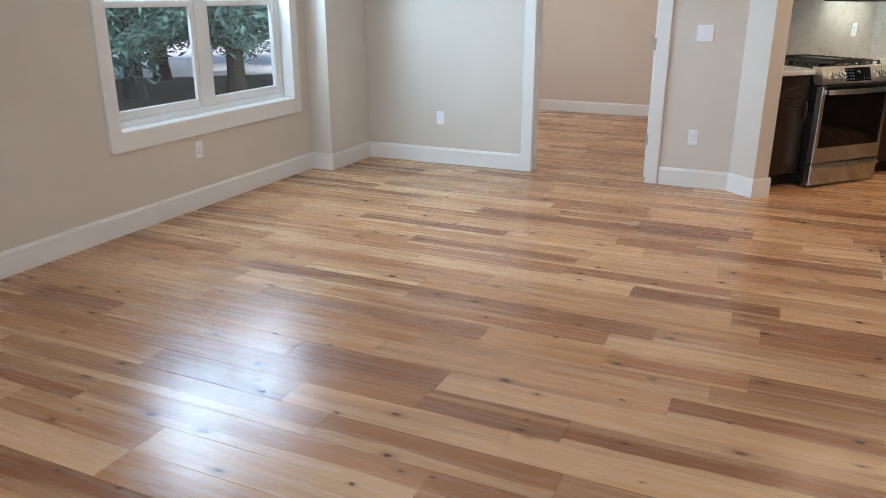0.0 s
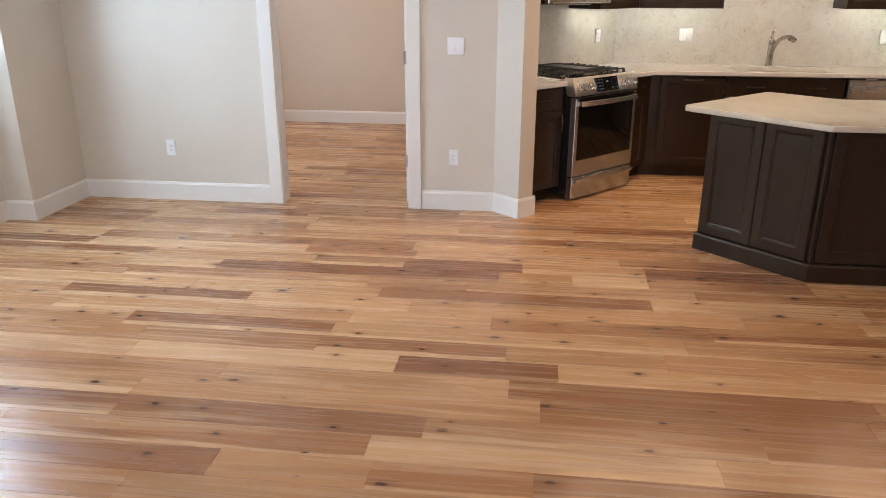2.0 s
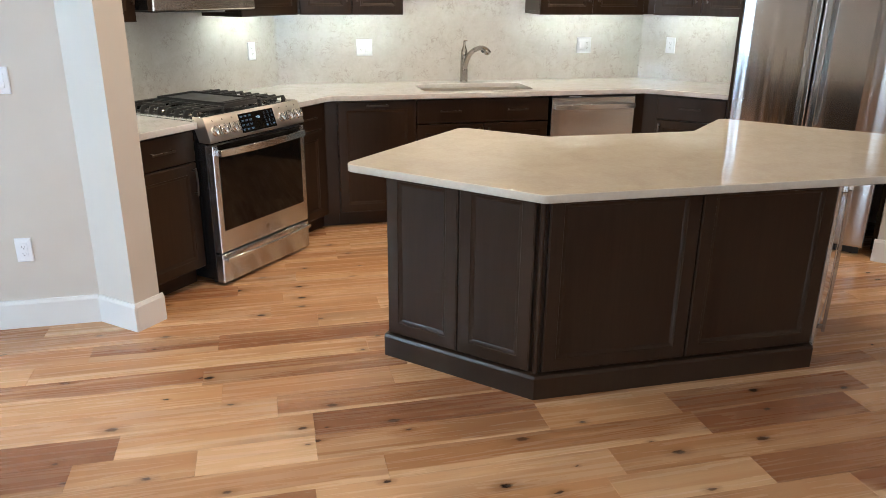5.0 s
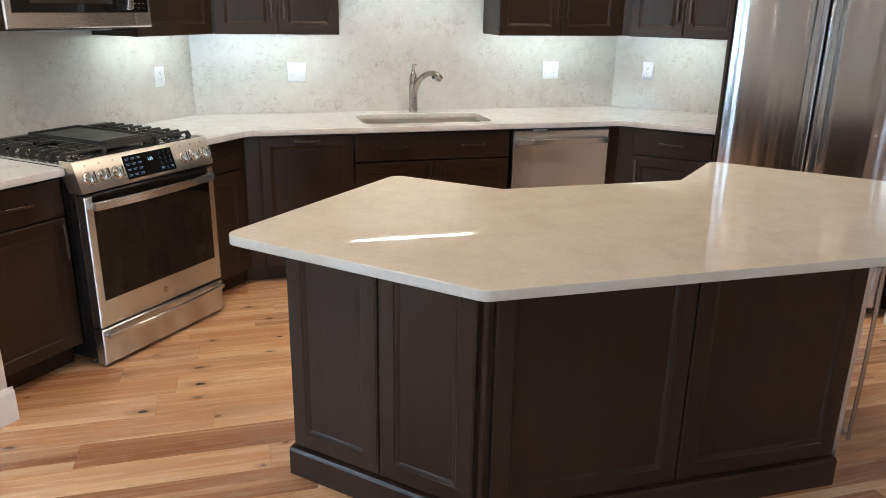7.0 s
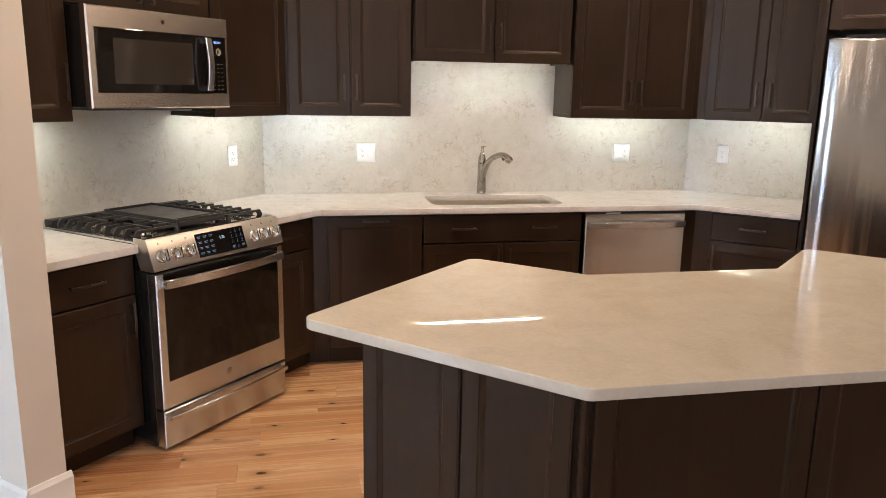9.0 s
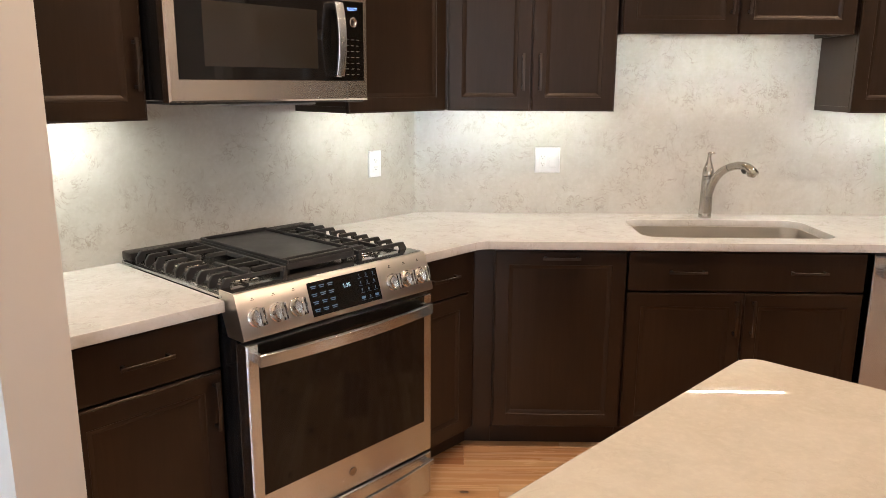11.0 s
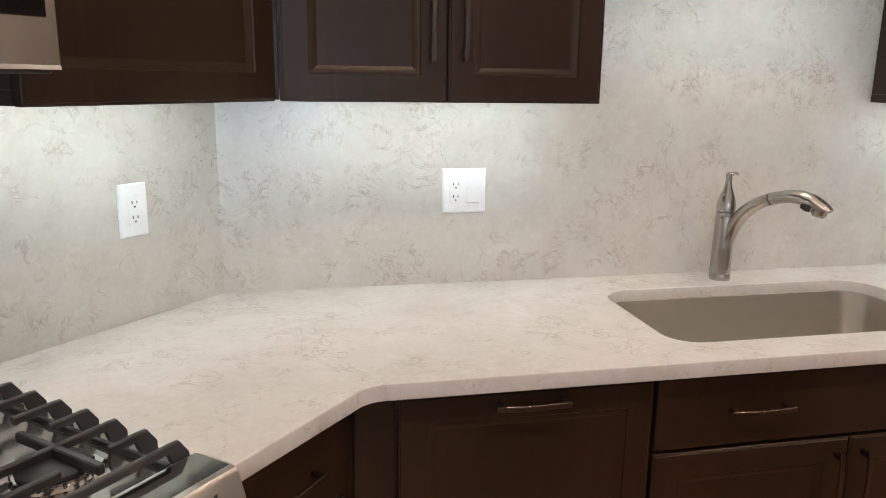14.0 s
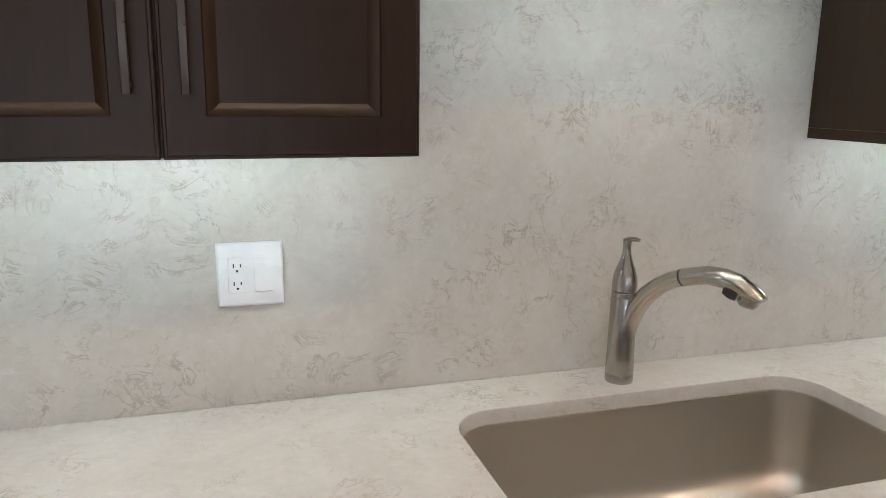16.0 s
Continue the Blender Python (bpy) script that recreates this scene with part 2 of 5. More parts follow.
def glow(name, color, strength):
    w = Mat(name, (0.02, 0.02, 0.02), 0.4)
    w.b.inputs["Emission Color"].default_value = (*color, 1)
    w.b.inputs["Emission Strength"].default_value = strength
    return w.m


digit_glow = glow("display_digits", (0.55, 0.85, 1.0), 0.6)
key_glow = glow("display_keys", (0.30, 0.62, 0.95), 0.10)
lamp_glow = glow("downlight_lens", WARM, 14.0)
glass = Mat("window_glass", (1, 1, 1), 0.0, Transmission_Weight=1.0, IOR=1.45).m

# ---- building helpers ----
RUN_B = pose(0, 8.562, 0)
ANG_L, ANG_R = 48.4, -45.0
RUN_L = pose(0.983, 8.562, 0, 0, 0, ANG_L)
RUN_R = pose(3.805, 8.562, 0, 0, 0, ANG_R)
MITRE = {"l": math.tan(radians(ANG_L / 2)), "r": math.tan(radians(-ANG_R / 2))}


def finish(me, material, smooth=35):
    me.materials.clear()
    me.materials.append(material)
    if smooth:
        me.shade_smooth()
        me.set_sharp_from_angle(angle=radians(smooth))
    return me


def part(name, bm, material, parent=None, label="", m=None, smooth=35):
    """Links a bmesh (or a mesh) as one object, under a thing or a part."""
    if isinstance(bm, bmesh.types.BMesh):
        me = bpy.data.meshes.new(name)
        bmesh.ops.recalc_face_normals(bm, faces=bm.faces)
        bm.to_mesh(me)
        bm.free()
        finish(me, material, smooth)
    else:
        me = bm
        if not me.materials:
            finish(me, material, smooth)
    ob = new(name, me)
    ob.parent = parent
    if m is not None:
        ob.matrix_basis = m
    return tagged(ob, label)


def thing(name, m, label, category, group="", kind=""):
    ob = new(name)
    ob.empty_display_size = 0.1
    ob.matrix_basis = m
    return tagged(ob, label, category, group, kind)


def box(bm, x0, x1, y0, y1, z0, z1, bevel=0.0, seg=1):
    r = bmesh.ops.create_cube(bm, size=1)
    vs = r["verts"]
    for v in vs:
        v.co = Vector(((x0 + x1) / 2 + v.co.x * (x1 - x0), (y0 + y1) / 2 + v.co.y * (y1 - y0), (z0 + z1) / 2 + v.co.z * (z1 - z0)))
    if bevel:
        es = list({e for v in vs for e in v.link_edges})
        bmesh.ops.bevel(bm, geom=es, offset=bevel, segments=seg, affect="EDGES", profile=0.5)
    return bm


def bbox(*a, **k):
    return box(bmesh.new(), *a, **k)


def prism(bm, pts, z0, z1):
    """An upright prism over a polygon in the plan."""
    lo = [bm.verts.new((x, y, z0)) for x, y in pts]
    hi = [bm.verts.new((x, y, z1)) for x, y in pts]
    n = len(pts)
    bm.faces.new(lo[::-1])
    bm.faces.new(hi)
    for i in range(n):
        bm.faces.new((lo[i], lo[(i + 1) % n], hi[(i + 1) % n], hi[i]))
    return bm


def section(bm, pts, x0, x1):
    """A profile of (y, z) points drawn along x."""
    a = [bm.verts.new((x0, y, z)) for y, z in pts]
    b = [bm.verts.new((x1, y, z)) for y, z in pts]
    n = len(pts)
    bm.faces.new(a[::-1])
    bm.faces.new(b)
    for i in range(n):
        bm.faces.new((a[i], a[(i + 1) % n], b[(i + 1) % n], b[i]))
    return bm


def nested(bm, x0, x1, z0, z1, rings, back):
    """A panel whose front looks to -y: rings of (inset, y) from the outside in, and a back at y = back."""
    loops = []
    for ins, y in [(0.0, back)] + rings:
        loops.append([bm.verts.new(c) for c in ((x0 + ins, y, z0 + ins), (x1 - ins, y, z0 + ins), (x1 - ins, y, z1 - ins), (x0 + ins, y, z1 - ins))])
    for a, b in zip(loops, loops[1:]):
        for i in range(4):
            bm.faces.new((a[i], a[(i + 1) % 4], b[(i + 1) % 4], b[i]))
    bm.faces.new(loops[-1])
    bm.faces.new(loops[0][::-1])
    return bm


def sweep(bm, pts, sections, up=(0, 0, 1)):
    """A solid along a line; sections: one list of (side, up) offsets a point."""
    pts = [Vector(p) for p in pts]
    up = Vector(up)
    rings = []
    for i, p in enumerate(pts):
        t = (pts[min(i + 1, len(pts) - 1)] - pts[max(i - 1, 0)]).normalized()
        side = t.cross(up).normalized()
        top = side.cross(t)
        rings.append([bm.verts.new(p + side * a + top * b) for a, b in sections[i]])
    n = len(rings[0])
    for a, b in zip(rings, rings[1:]):
        for i in range(n):
            bm.faces.new((a[i], a[(i + 1) % n], b[(i + 1) % n], b[i]))
    bm.faces.new(rings[0][::-1])
    bm.faces.new(rings[-1])
    return bm


def oval(a, b, n=16):
    return [(a * math.cos(2 * math.pi * i / n), b * math.sin(2 * math.pi * i / n)) for i in range(n)]


def slat(a, b, c=0.0015):
    return [(a - c, -b), (a, -b + c), (a, b - c), (a - c, b), (-a + c, b), (-a, b - c), (-a, -b + c), (-a + c, -b)]


def lathe(bm, profile, n=24, m=Matrix()):
    rings = [[bm.verts.new(m @ Vector((r * math.cos(2 * math.pi * i / n), r * math.sin(2 * math.pi * i / n), z))) for i in range(n)]
             for r, z in profile]
    for a, b in zip(rings, rings[1:]):
        for i in range(n):
            bm.faces.new((a[i], a[(i + 1) % n], b[(i + 1) % n], b[i]))
    bm.faces.new(rings[0][::-1])
    bm.faces.new(rings[-1])
    return bm


def rounded(pts, radii, n=7):
    """A polygon with its corners rounded."""
    out = []
    k = len(pts)
    for i in range(k):
        p, a, b = Vector(pts[i]), Vector(pts[i - 1]), Vector(pts[(i + 1) % k])
        rad = radii[i] if isinstance(radii, (list, tuple)) else radii
        if rad <= 0:
            out.append((p.x, p.y))
            continue
        u, v = (a - p).normalized(), (b - p).normalized()
        half = u.angle(v) / 2
        cut = rad / math.tan(half)
        centre = p + (u + v).normalized() * (rad / math.sin(half))
        s, e = p + u * cut - centre, p + v * cut - centre
        a0, a1 = math.atan2(s.y, s.x), math.atan2(e.y, e.x)
        turn = (a1 - a0 + math.pi) % (2 * math.pi) - math.pi
        for j in range(n + 1):
            out.append((centre.x + rad * math.cos(a0 + turn * j / n), centre.y + rad * math.sin(a0 + turn * j / n)))
    return out


def slab(name, loops, z0, z1, bevel=0.003):
    """A flat slab with eased edges over a plan; further loops are holes."""
    cu = bpy.data.curves.new(name, "CURVE")
    cu.dimensions, cu.fill_mode = "2D", "BOTH"
    cu.extrude, cu.bevel_depth, cu.bevel_resolution, cu.offset = (z1 - z0) / 2 - bevel, bevel, 2, -bevel
    for pts in loops:
        sp = cu.splines.new("POLY")
        sp.points.add(len(pts) - 1)
        for q, (x, y) in zip(sp.points, pts):
            q.co = (x, y, 0, 1)
        sp.use_cyclic_u = True
    tmp = new("tmp", cu)
    me = bpy.data.meshes.new_from_object(tmp.evaluated_get(bpy.context.evaluated_depsgraph_get()))
    bpy.data.objects.remove(tmp)
    bpy.data.curves.remove(cu)
    me.transform(Matrix.Translation((0, 0, (z0 + z1) / 2)))
    me.name = name
    return me


def words(text, size, material, parent, m, name="writing"):
    cu = bpy.data.curves.new(name, "FONT")
    cu.body, cu.size, cu.extrude, cu.align_x, cu.align_y = text, size, 0.0002, "CENTER", "CENTER"
    tmp = new("tmp", cu)
    me = bpy.data.meshes.new_from_object(tmp.evaluated_get(bpy.context.evaluated_depsgraph_get()))
    bpy.data.objects.remove(tmp)
    me.name = name
    finish(me, material, 0)
    return part(name, me, material, parent, "", m)

# ---- large structure ----
CEIL = 2.74
WALL_Y = 6.69      # face of the wall with the doorway
WIN_X = -3.415     # face of the window wall
FAR_Y = 10.28      # far wall of the room behind the doorway
BACK_Y = -2.3      # unseen wall behind, its glazing added for light
RIGHT_X = 7.2


def wall(name, boxes, material=wall_paint, label=""):
    bm = bmesh.new()
    for b in boxes:
        box(bm, *b)
    return tagged(part(name, bm, material, None, label, smooth=0), label, "wall", "", "structure")


W0, W1, S0, S1 = 3.955, 5.80, 0.645, 2.10          # window opening along y and z
wall("wall_west", [(WIN_X - 0.18, WIN_X, BACK_Y - 0.18, W0 - 0.02, 0, CEIL), (WIN_X - 0.18, WIN_X, W1 + 0.02, 6.03, 0, CEIL),
                   (WIN_X - 0.18, WIN_X, W0 - 0.02, W1 + 0.02, 0, S0 - 0.02), (WIN_X - 0.18, WIN_X, W0 - 0.02, W1 + 0.02, S1 + 0.02, CEIL),
                   (WIN_X - 0.18, -3.205, 6.03, WALL_Y, 0, CEIL)], label="greige painted wall with a wide double window")
D0, D1, DH = -1.592, -0.625, 2.07                   # doorway
wall("wall_doorway", [(WIN_X - 0.18, D0 - 0.02, WALL_Y, WALL_Y + 0.13, 0, CEIL), (D1 + 0.02, 0.06, WALL_Y, WALL_Y + 0.13, 0, CEIL),
                      (D0 - 0.02, D1 + 0.02, WALL_Y, WALL_Y + 0.13, DH + 0.02, CEIL)], label="greige painted wall with an open doorway")
# short return walls that end the run of kitchen units
tagged(part("wall_stub_left", bbox(-2.043, -1.894, -0.768, 0.30, 0, CEIL), wall_paint, None, "", RUN_L, 0), "greige painted end wall beside the kitchen units", "wall", "", "structure")
tagged(part("wall_stub_right", bbox(1.875, 2.009, -0.893, 0.30, 0, CEIL), wall_paint, None, "", RUN_R, 0), "greige painted end wall beside the refrigerator", "wall", "", "structure")
wall("wall_kitchen_back", [(0.6, 4.2, 8.576, 8.72, 0, CEIL)], label="greige painted kitchen wall behind the units")
tagged(part("wall_kitchen_left", bbox(-1.893, 0.06, 0.014, 0.15, 0, CEIL), wall_paint, None, "", RUN_L, 0), "greige painted angled kitchen wall behind the range", "wall", "", "structure")
tagged(part("wall_kitchen_right", bbox(-0.06, 1.875, 0.014, 0.15, 0, CEIL), wall_paint, None, "", RUN_R, 0), "greige painted angled kitchen wall behind the refrigerator", "wall", "", "structure")
wall("wall_east_return", [(4.73, RIGHT_X + 0.18, WALL_Y, WALL_Y + 0.13, 0, CEIL)], label="greige painted wall beyond the refrigerator")
wall("wall_east", [(RIGHT_X, RIGHT_X + 0.18, BACK_Y - 0.18, WALL_Y, 0, CEIL)], label="plain greige painted side wall")
wall("wall_south", [(WIN_X, -1.35, BACK_Y - 0.18, BACK_Y, 0, CEIL), (2.15, RIGHT_X, BACK_Y - 0.18, BACK_Y, 0, CEIL),
                    (-1.35, 2.15, BACK_Y - 0.18, BACK_Y, 2.35, CEIL)], label="unseen greige painted wall with an added wide glazed opening")
# the room behind the doorway
wall("wall_bedroom_far", [(WIN_X, 1.0, FAR_Y, FAR_Y + 0.15, 0, CEIL)], wall_warm, "plain beige painted bedroom wall")
wall("wall_bedroom_left", [(WIN_X - 0.18, WIN_X, WALL_Y + 0.13, 7.78, 0, CEIL), (WIN_X - 0.18, WIN_X, 9.62, FAR_Y + 0.15, 0, CEIL), (WIN_X - 0.18, WIN_X, 7.78, 9.62, 0, 0.78), (WIN_X - 0.18, WIN_X, 7.78, 9.62, 2.12, CEIL)], wall_warm, "plain beige painted bedroom side wall")
wall("wall_bedroom_right", [(0.45, 0.60, 8.8, FAR_Y, 0, CEIL), (-0.2, 0.6, 8.66, 8.8, 0, CEIL), (-0.35, -0.2, WALL_Y + 0.13, 8.8, 0, CEIL)], wall_warm, "plain beige painted bedroom partition")
tagged(part("ceiling", bbox(WIN_X - 0.18, RIGHT_X + 0.18, BACK_Y - 0.18, FAR_Y + 0.15, CEIL, CEIL + 0.15), ceiling_paint, None, "", None, 0), "flat white painted ceiling", "ceiling", "", "structure")

BASE_PROFILE = [(0.0, 0.0), (-0.016, 0.0), (-0.016, 0.124), (-0.011, 0.134), (-0.009, 0.142), (0.0, 0.142)]


def baseboard(x0, y0, x1, y1, m0=0.0, m1=0.0):
    """Along the plan from one point to another, proud of the wall on the right-hand side of the way; m0, m1: how far the ends run on."""
    d = math.hypot(x1 - x0, y1 - y0)
    bm = section(bmesh.new(), BASE_PROFILE, -m0, d + m1)
    ob = part("baseboard", bm, trim_paint, None, "", pose(x0, y0, 0, 0, 0, math.degrees(math.atan2(y1 - y0, x1 - x0))), 25)
    return tagged(ob, "white painted flat wooden baseboard along the wall", "baseboard", "baseboards", "structure")


def P(run, u, n):
    q = run @ Vector((u, -n, 0))
    return q.x, q.y


baseboard(WIN_X, BACK_Y, WIN_X, 6.03)
baseboard(WIN_X + 0.016, 6.03, -3.205, 6.03, 0, 0.016)
baseboard(-3.205, 6.03, -3.205, WALL_Y)
baseboard(-3.189, WALL_Y, D0 - 0.095, WALL_Y)
STUB = P(RUN_L, -2.043, 0.768)
sx = STUB[0] - (WALL_Y - STUB[1]) * math.tan(radians(ANG_L))
baseboard(D1 + 0.108, WALL_Y, sx, WALL_Y, 0, -0.006)
baseboard(sx, WALL_Y, *STUB, -0.006, 0.0145)
baseboard(*STUB, *P(RUN_L, -1.894, 0.768), 0.002, 0.016)
STUBR = P(RUN_R, 2.009, 0.893)
baseboard(*P(RUN_R, 1.875, 0.893), *STUBR, 0.016, 0.002)
baseboard(*STUBR, STUBR[0] + WALL_Y - STUBR[1], WALL_Y, 0.0145, -0.006)
baseboard(STUBR[0] + WALL_Y - STUBR[1], WALL_Y, RIGHT_X, WALL_Y, -0.006)
baseboard(WIN_X, FAR_Y, 0.45, FAR_Y)
baseboard(RIGHT_X, WALL_Y, RIGHT_X, BACK_Y)
baseboard(RIGHT_X, BACK_Y, 2.15, BACK_Y)
baseboard(-1.35, BACK_Y, WIN_X, BACK_Y)


def casing():
    door = thing("door_casing", pose(0, WALL_Y, 0), "white painted flat casing around an open doorway", "door frame", "", "structure")
    part("jamb", bbox(D0 - 0.02, D0, 0.0, 0.13, 0, DH, 0.001), trim_paint, door)
    part("jamb", bbox(D1, D1 + 0.02, 0.0, 0.13, 0, DH, 0.001), trim_paint, door)
    part("head_jamb", bbox(D0 - 0.02, D1 + 0.02, 0.0, 0.13, DH, DH + 0.02, 0.001), trim_paint, door)
    part("casing_board", bbox(D0 - 0.10, D0 - 0.004, -0.021, 0.0, 0, DH + 0.1, 0.002), trim_paint, door)
    part("casing_board", bbox(D1 + 0.004, D1 + 0.10, -0.021, 0.0, 0, DH + 0.1, 0.002), trim_paint, door)
    part("head_casing", bbox(D0 - 0.004, D1 + 0.004, -0.0205, 0.0, DH + 0.004, DH + 0.1, 0.002), trim_paint, door)
    # the leaf, swung back into the other room
    leaf = thing("door_1", pose(D1 - 0.0, WALL_Y + 0.135, 0, 0, 0, 91.5), "white painted panel door standing wide open", "door", "", "structure")
    bm = bmesh.new()
    nested(bm, 0.0, 0.90, 0.012, 2.05, [(0.0, 0.002), (0.12, 0.002), (0.13, 0.008)], 0.035)
    part("leaf", bm, trim_paint, leaf)
    for z in (0.33, 1.09, 1.86):
        bm = bbox(-0.0025, 0.0, 0.003, 0.034, z - 0.045, z + 0.045)
        lathe(bm, [(0.006, z - 0.047), (0.006, z + 0.047)], 10, Matrix.Translation((-0.004, 0.040, 0)))
        part("hinge", bm, hinge_mat, leaf, "satin nickel butt hinge")


hinge_mat = Mat("hinge_nickel", (0.42, 0.40, 0.37), 0.35, 1.0).m
casing()


def window(name, m, width, sill, head, label):
    """Two sashes side by side in a deep opening; local x along the wall, y outwards."""
    w = thing(name, m, label, "window", "", "structure")
    hw = width / 2
    for a, b in ((-hw - 0.092, -hw + 0.003), (hw - 0.003, hw + 0.092)):
        part("casing_board", bbox(a, b, -0.021, 0.0, sill - 0.125, head + 0.095, 0.002), trim_paint, w)
    part("casing_board", bbox(-hw + 0.003, hw - 0.003, -0.0205, 0.0, sill - 0.125, sill - 0.003, 0.002), trim_paint, w)
    part("casing_board", bbox(-hw + 0.003, hw - 0.003, -0.0205, 0.0, head + 0.003, head + 0.095, 0.002), trim_paint, w)
    # extension jambs
    part("window_sill", bbox(-hw, hw, 0.0, 0.16, sill - 0.02, sill, 0.001), trim_paint, w)
    part("head_jamb", bbox(-hw, hw, 0.0, 0.16, head, head + 0.02, 0.001), trim_paint, w)
    part("side_jamb", bbox(-hw - 0.02, -hw, 0.0, 0.16, sill - 0.02, head + 0.02, 0.001), trim_paint, w)
    part("side_jamb", bbox(hw, hw + 0.02, 0.0, 0.16, sill - 0.02, head + 0.02, 0.001), trim_paint, w)
    fr = bmesh.new()
    for b in ((-hw, -hw + 0.045, sill, head), (hw - 0.045, hw, sill, head), (-0.05, 0.05, sill + 0.045, head - 0.045),
              (-hw + 0.045, hw - 0.045, sill, sill + 0.045), (-hw + 0.045, hw - 0.045, head - 0.045, head)):
        box(fr, b[0], b[1], 0.085, 0.165, b[2], b[3], 0.004)
    part("window_frame", fr, vinyl, w, "white vinyl window frame")
    mid = (sill + head) / 2 + 0.03
    for a, b in ((-hw + 0.045, -0.05), (0.05, hw - 0.045)):
        for lo, hi, y in ((sill + 0.045, mid + 0.02, 0.095), (mid - 0.02, head - 0.045, 0.128)):
            s = bmesh.new()
            t = 0.042
            box(s, a, a + t, y, y + 0.03, lo, hi, 0.004)
            box(s, b - t, b, y, y + 0.03, lo, hi, 0.004)
            box(s, a + t, b - t, y, y + 0.03, lo, lo + t + 0.018, 0.004)
            box(s, a + t, b - t, y, y + 0.03, hi - t, hi, 0.004)
            so = part("sash", s, vinyl, w, "white vinyl sash")
            pane = part("pane", bbox(a + t, b - t, y + 0.012, y + 0.018, lo + t + 0.018, hi - t), glass, so, "clear glass pane", None, 0)
            pane.visible_shadow = False
        part("sash_lock", bbox((a + b) / 2 - 0.03, (a + b) / 2 + 0.03, 0.085, 0.10, mid + 0.02, mid + 0.032, 0.003), vinyl, w)
        part("sash_latch", bbox(b - 0.10, b - 0.055, 0.083, 0.097, sill + 0.062, sill + 0.072, 0.003), vinyl, w)
    return w


window("window_1", pose(WIN_X, (W0 + W1) / 2, 0, 0, 0, 90), W1 - W0, S0, S1, "white double window with a deep white sill")

window("window_3", pose(WIN_X, 8.70, 0, 0, 0, 90), 1.80, 0.80, S1, "white double window of the bedroom")
area("bedroom_daylight", look((-3.64, 8.7, 1.45), (-2.0, 8.7, 1.0)), 1.7, 1.25, 26.0, DAY)


# unseen glazing, added as an opening for the rear fill light
def patio():
    g = thing("window_2", pose(0.4, BACK_Y, 0, 0, 0, 180), "unseen white framed glazed patio door, added for daylight", "window", "", "structure")
    bm = bmesh.new()
    for x0, x1 in ((-1.75, -1.66), (-0.05, 0.05), (1.66, 1.75)):
        box(bm, x0, x1, 0.04, 0.12, 0.0, 2.35, 0.004)
    for x0, x1 in ((-1.66, -0.05), (0.05, 1.66)):
        box(bm, x0, x1, 0.04, 0.12, 0.0, 0.10, 0.004)
        box(bm, x0, x1, 0.04, 0.12, 2.26, 2.35, 0.004)
    part("window_frame", bm, vinyl, g)
    for x0, x1 in ((-1.66, -0.05), (0.05, 1.66)):
        p = part("pane", bbox(x0, x1, 0.075, 0.081, 0.10, 2.26), glass, g, "clear glass pane", None, 0)
        p.visible_shadow = False


patio()

# ---- wall plates ----


def wall_plate(m, kinds, label, group="wall plates"):
    """A cover plate with receptacles ('o') or paddle switches ('s'), side by side; front looks to -y."""
    n = len(kinds)
    wd = 0.072 + 0.046 * (n - 1)
    kind = "outlet" if "o" in kinds else "switch"
    t = thing("wall_" + kind, m, label, kind, group)
    bm = bmesh.new()
    nested(bm, -wd / 2, wd / 2, -0.059, 0.059, [(0.0, -0.0045), (0.0035, -0.0078)], 0.0)
    part("cover_plate", bm, plate_white, t)
    for i, k in enumerate(kinds):
        x = (i - (n - 1) / 2) * 0.046
        if k == "o":
            d = part("receptacle", bbox(x - 0.0165, x + 0.0165, -0.0103, -0.004, -0.0335, 0.0335, 0.0012), plate_white, t)
            for z in (-0.0185, 0.0145):
                for dx, hgt in ((-0.0062, 0.0038), (0.0062, 0.0030)):
                    part("slot", bbox(x + dx - 0.0011, x + dx + 0.0011, -0.0108, -0.0098, z + 0.0035 - hgt, z + 0.0035 + hgt), slot_dark, d)
                bm = lathe(bmesh.new(), [(0.0023, 0), (0.0023, 0.0008)], 10, pose(x, -0.0100, z - 0.0062, 90))
                part("ground_hole", bm, slot_dark, d)
        else:
            bm = section(bmesh.new(), [(-0.004, -0.033), (-0.0098, -0.033), (-0.0150, -0.030), (-0.0098, 0.033), (-0.004, 0.033)], x - 0.0155, x + 0.0155)
            part("paddle", bm, plate_white, t)
        for z in (-0.0485, 0.0485):
            part("screw", lathe(bmesh.new(), [(0.0030, 0), (0.0026, 0.0008)], 10, pose(x, -0.0076, z, 90)), plate_white, t)
    return t


wall_plate(pose(-2.462, WALL_Y, 0.411), "o", "white duplex outlet above the baseboard")
wall_plate(pose(-0.283, WALL_Y, 0.396), "o", "white duplex outlet above the baseboard")
wall_plate(pose(-0.274, WALL_Y, 1.185), "ss", "white double paddle light switch on the wall")
wall_plate(pose(WIN_X, 4.63, 0.415, 0, 0, 90), "o", "white outlet plate on the wall below the window")
wall_plate(RUN_B @ pose(1.609, 0, 1.167), "os", "white outlet and switch plate on the quartz backsplash")
wall_plate(RUN_B @ pose(3.322, 0, 1.167), "so", "white outlet and switch plate on the quartz backsplash")
wall_plate(RUN_L @ pose(-0.256, 0, 1.164), "o", "white duplex outlet on the angled quartz backsplash")
wall_plate(RUN_R @ pose(0.238, 0, 1.172), "o", "white duplex outlet on the angled quartz backsplash")

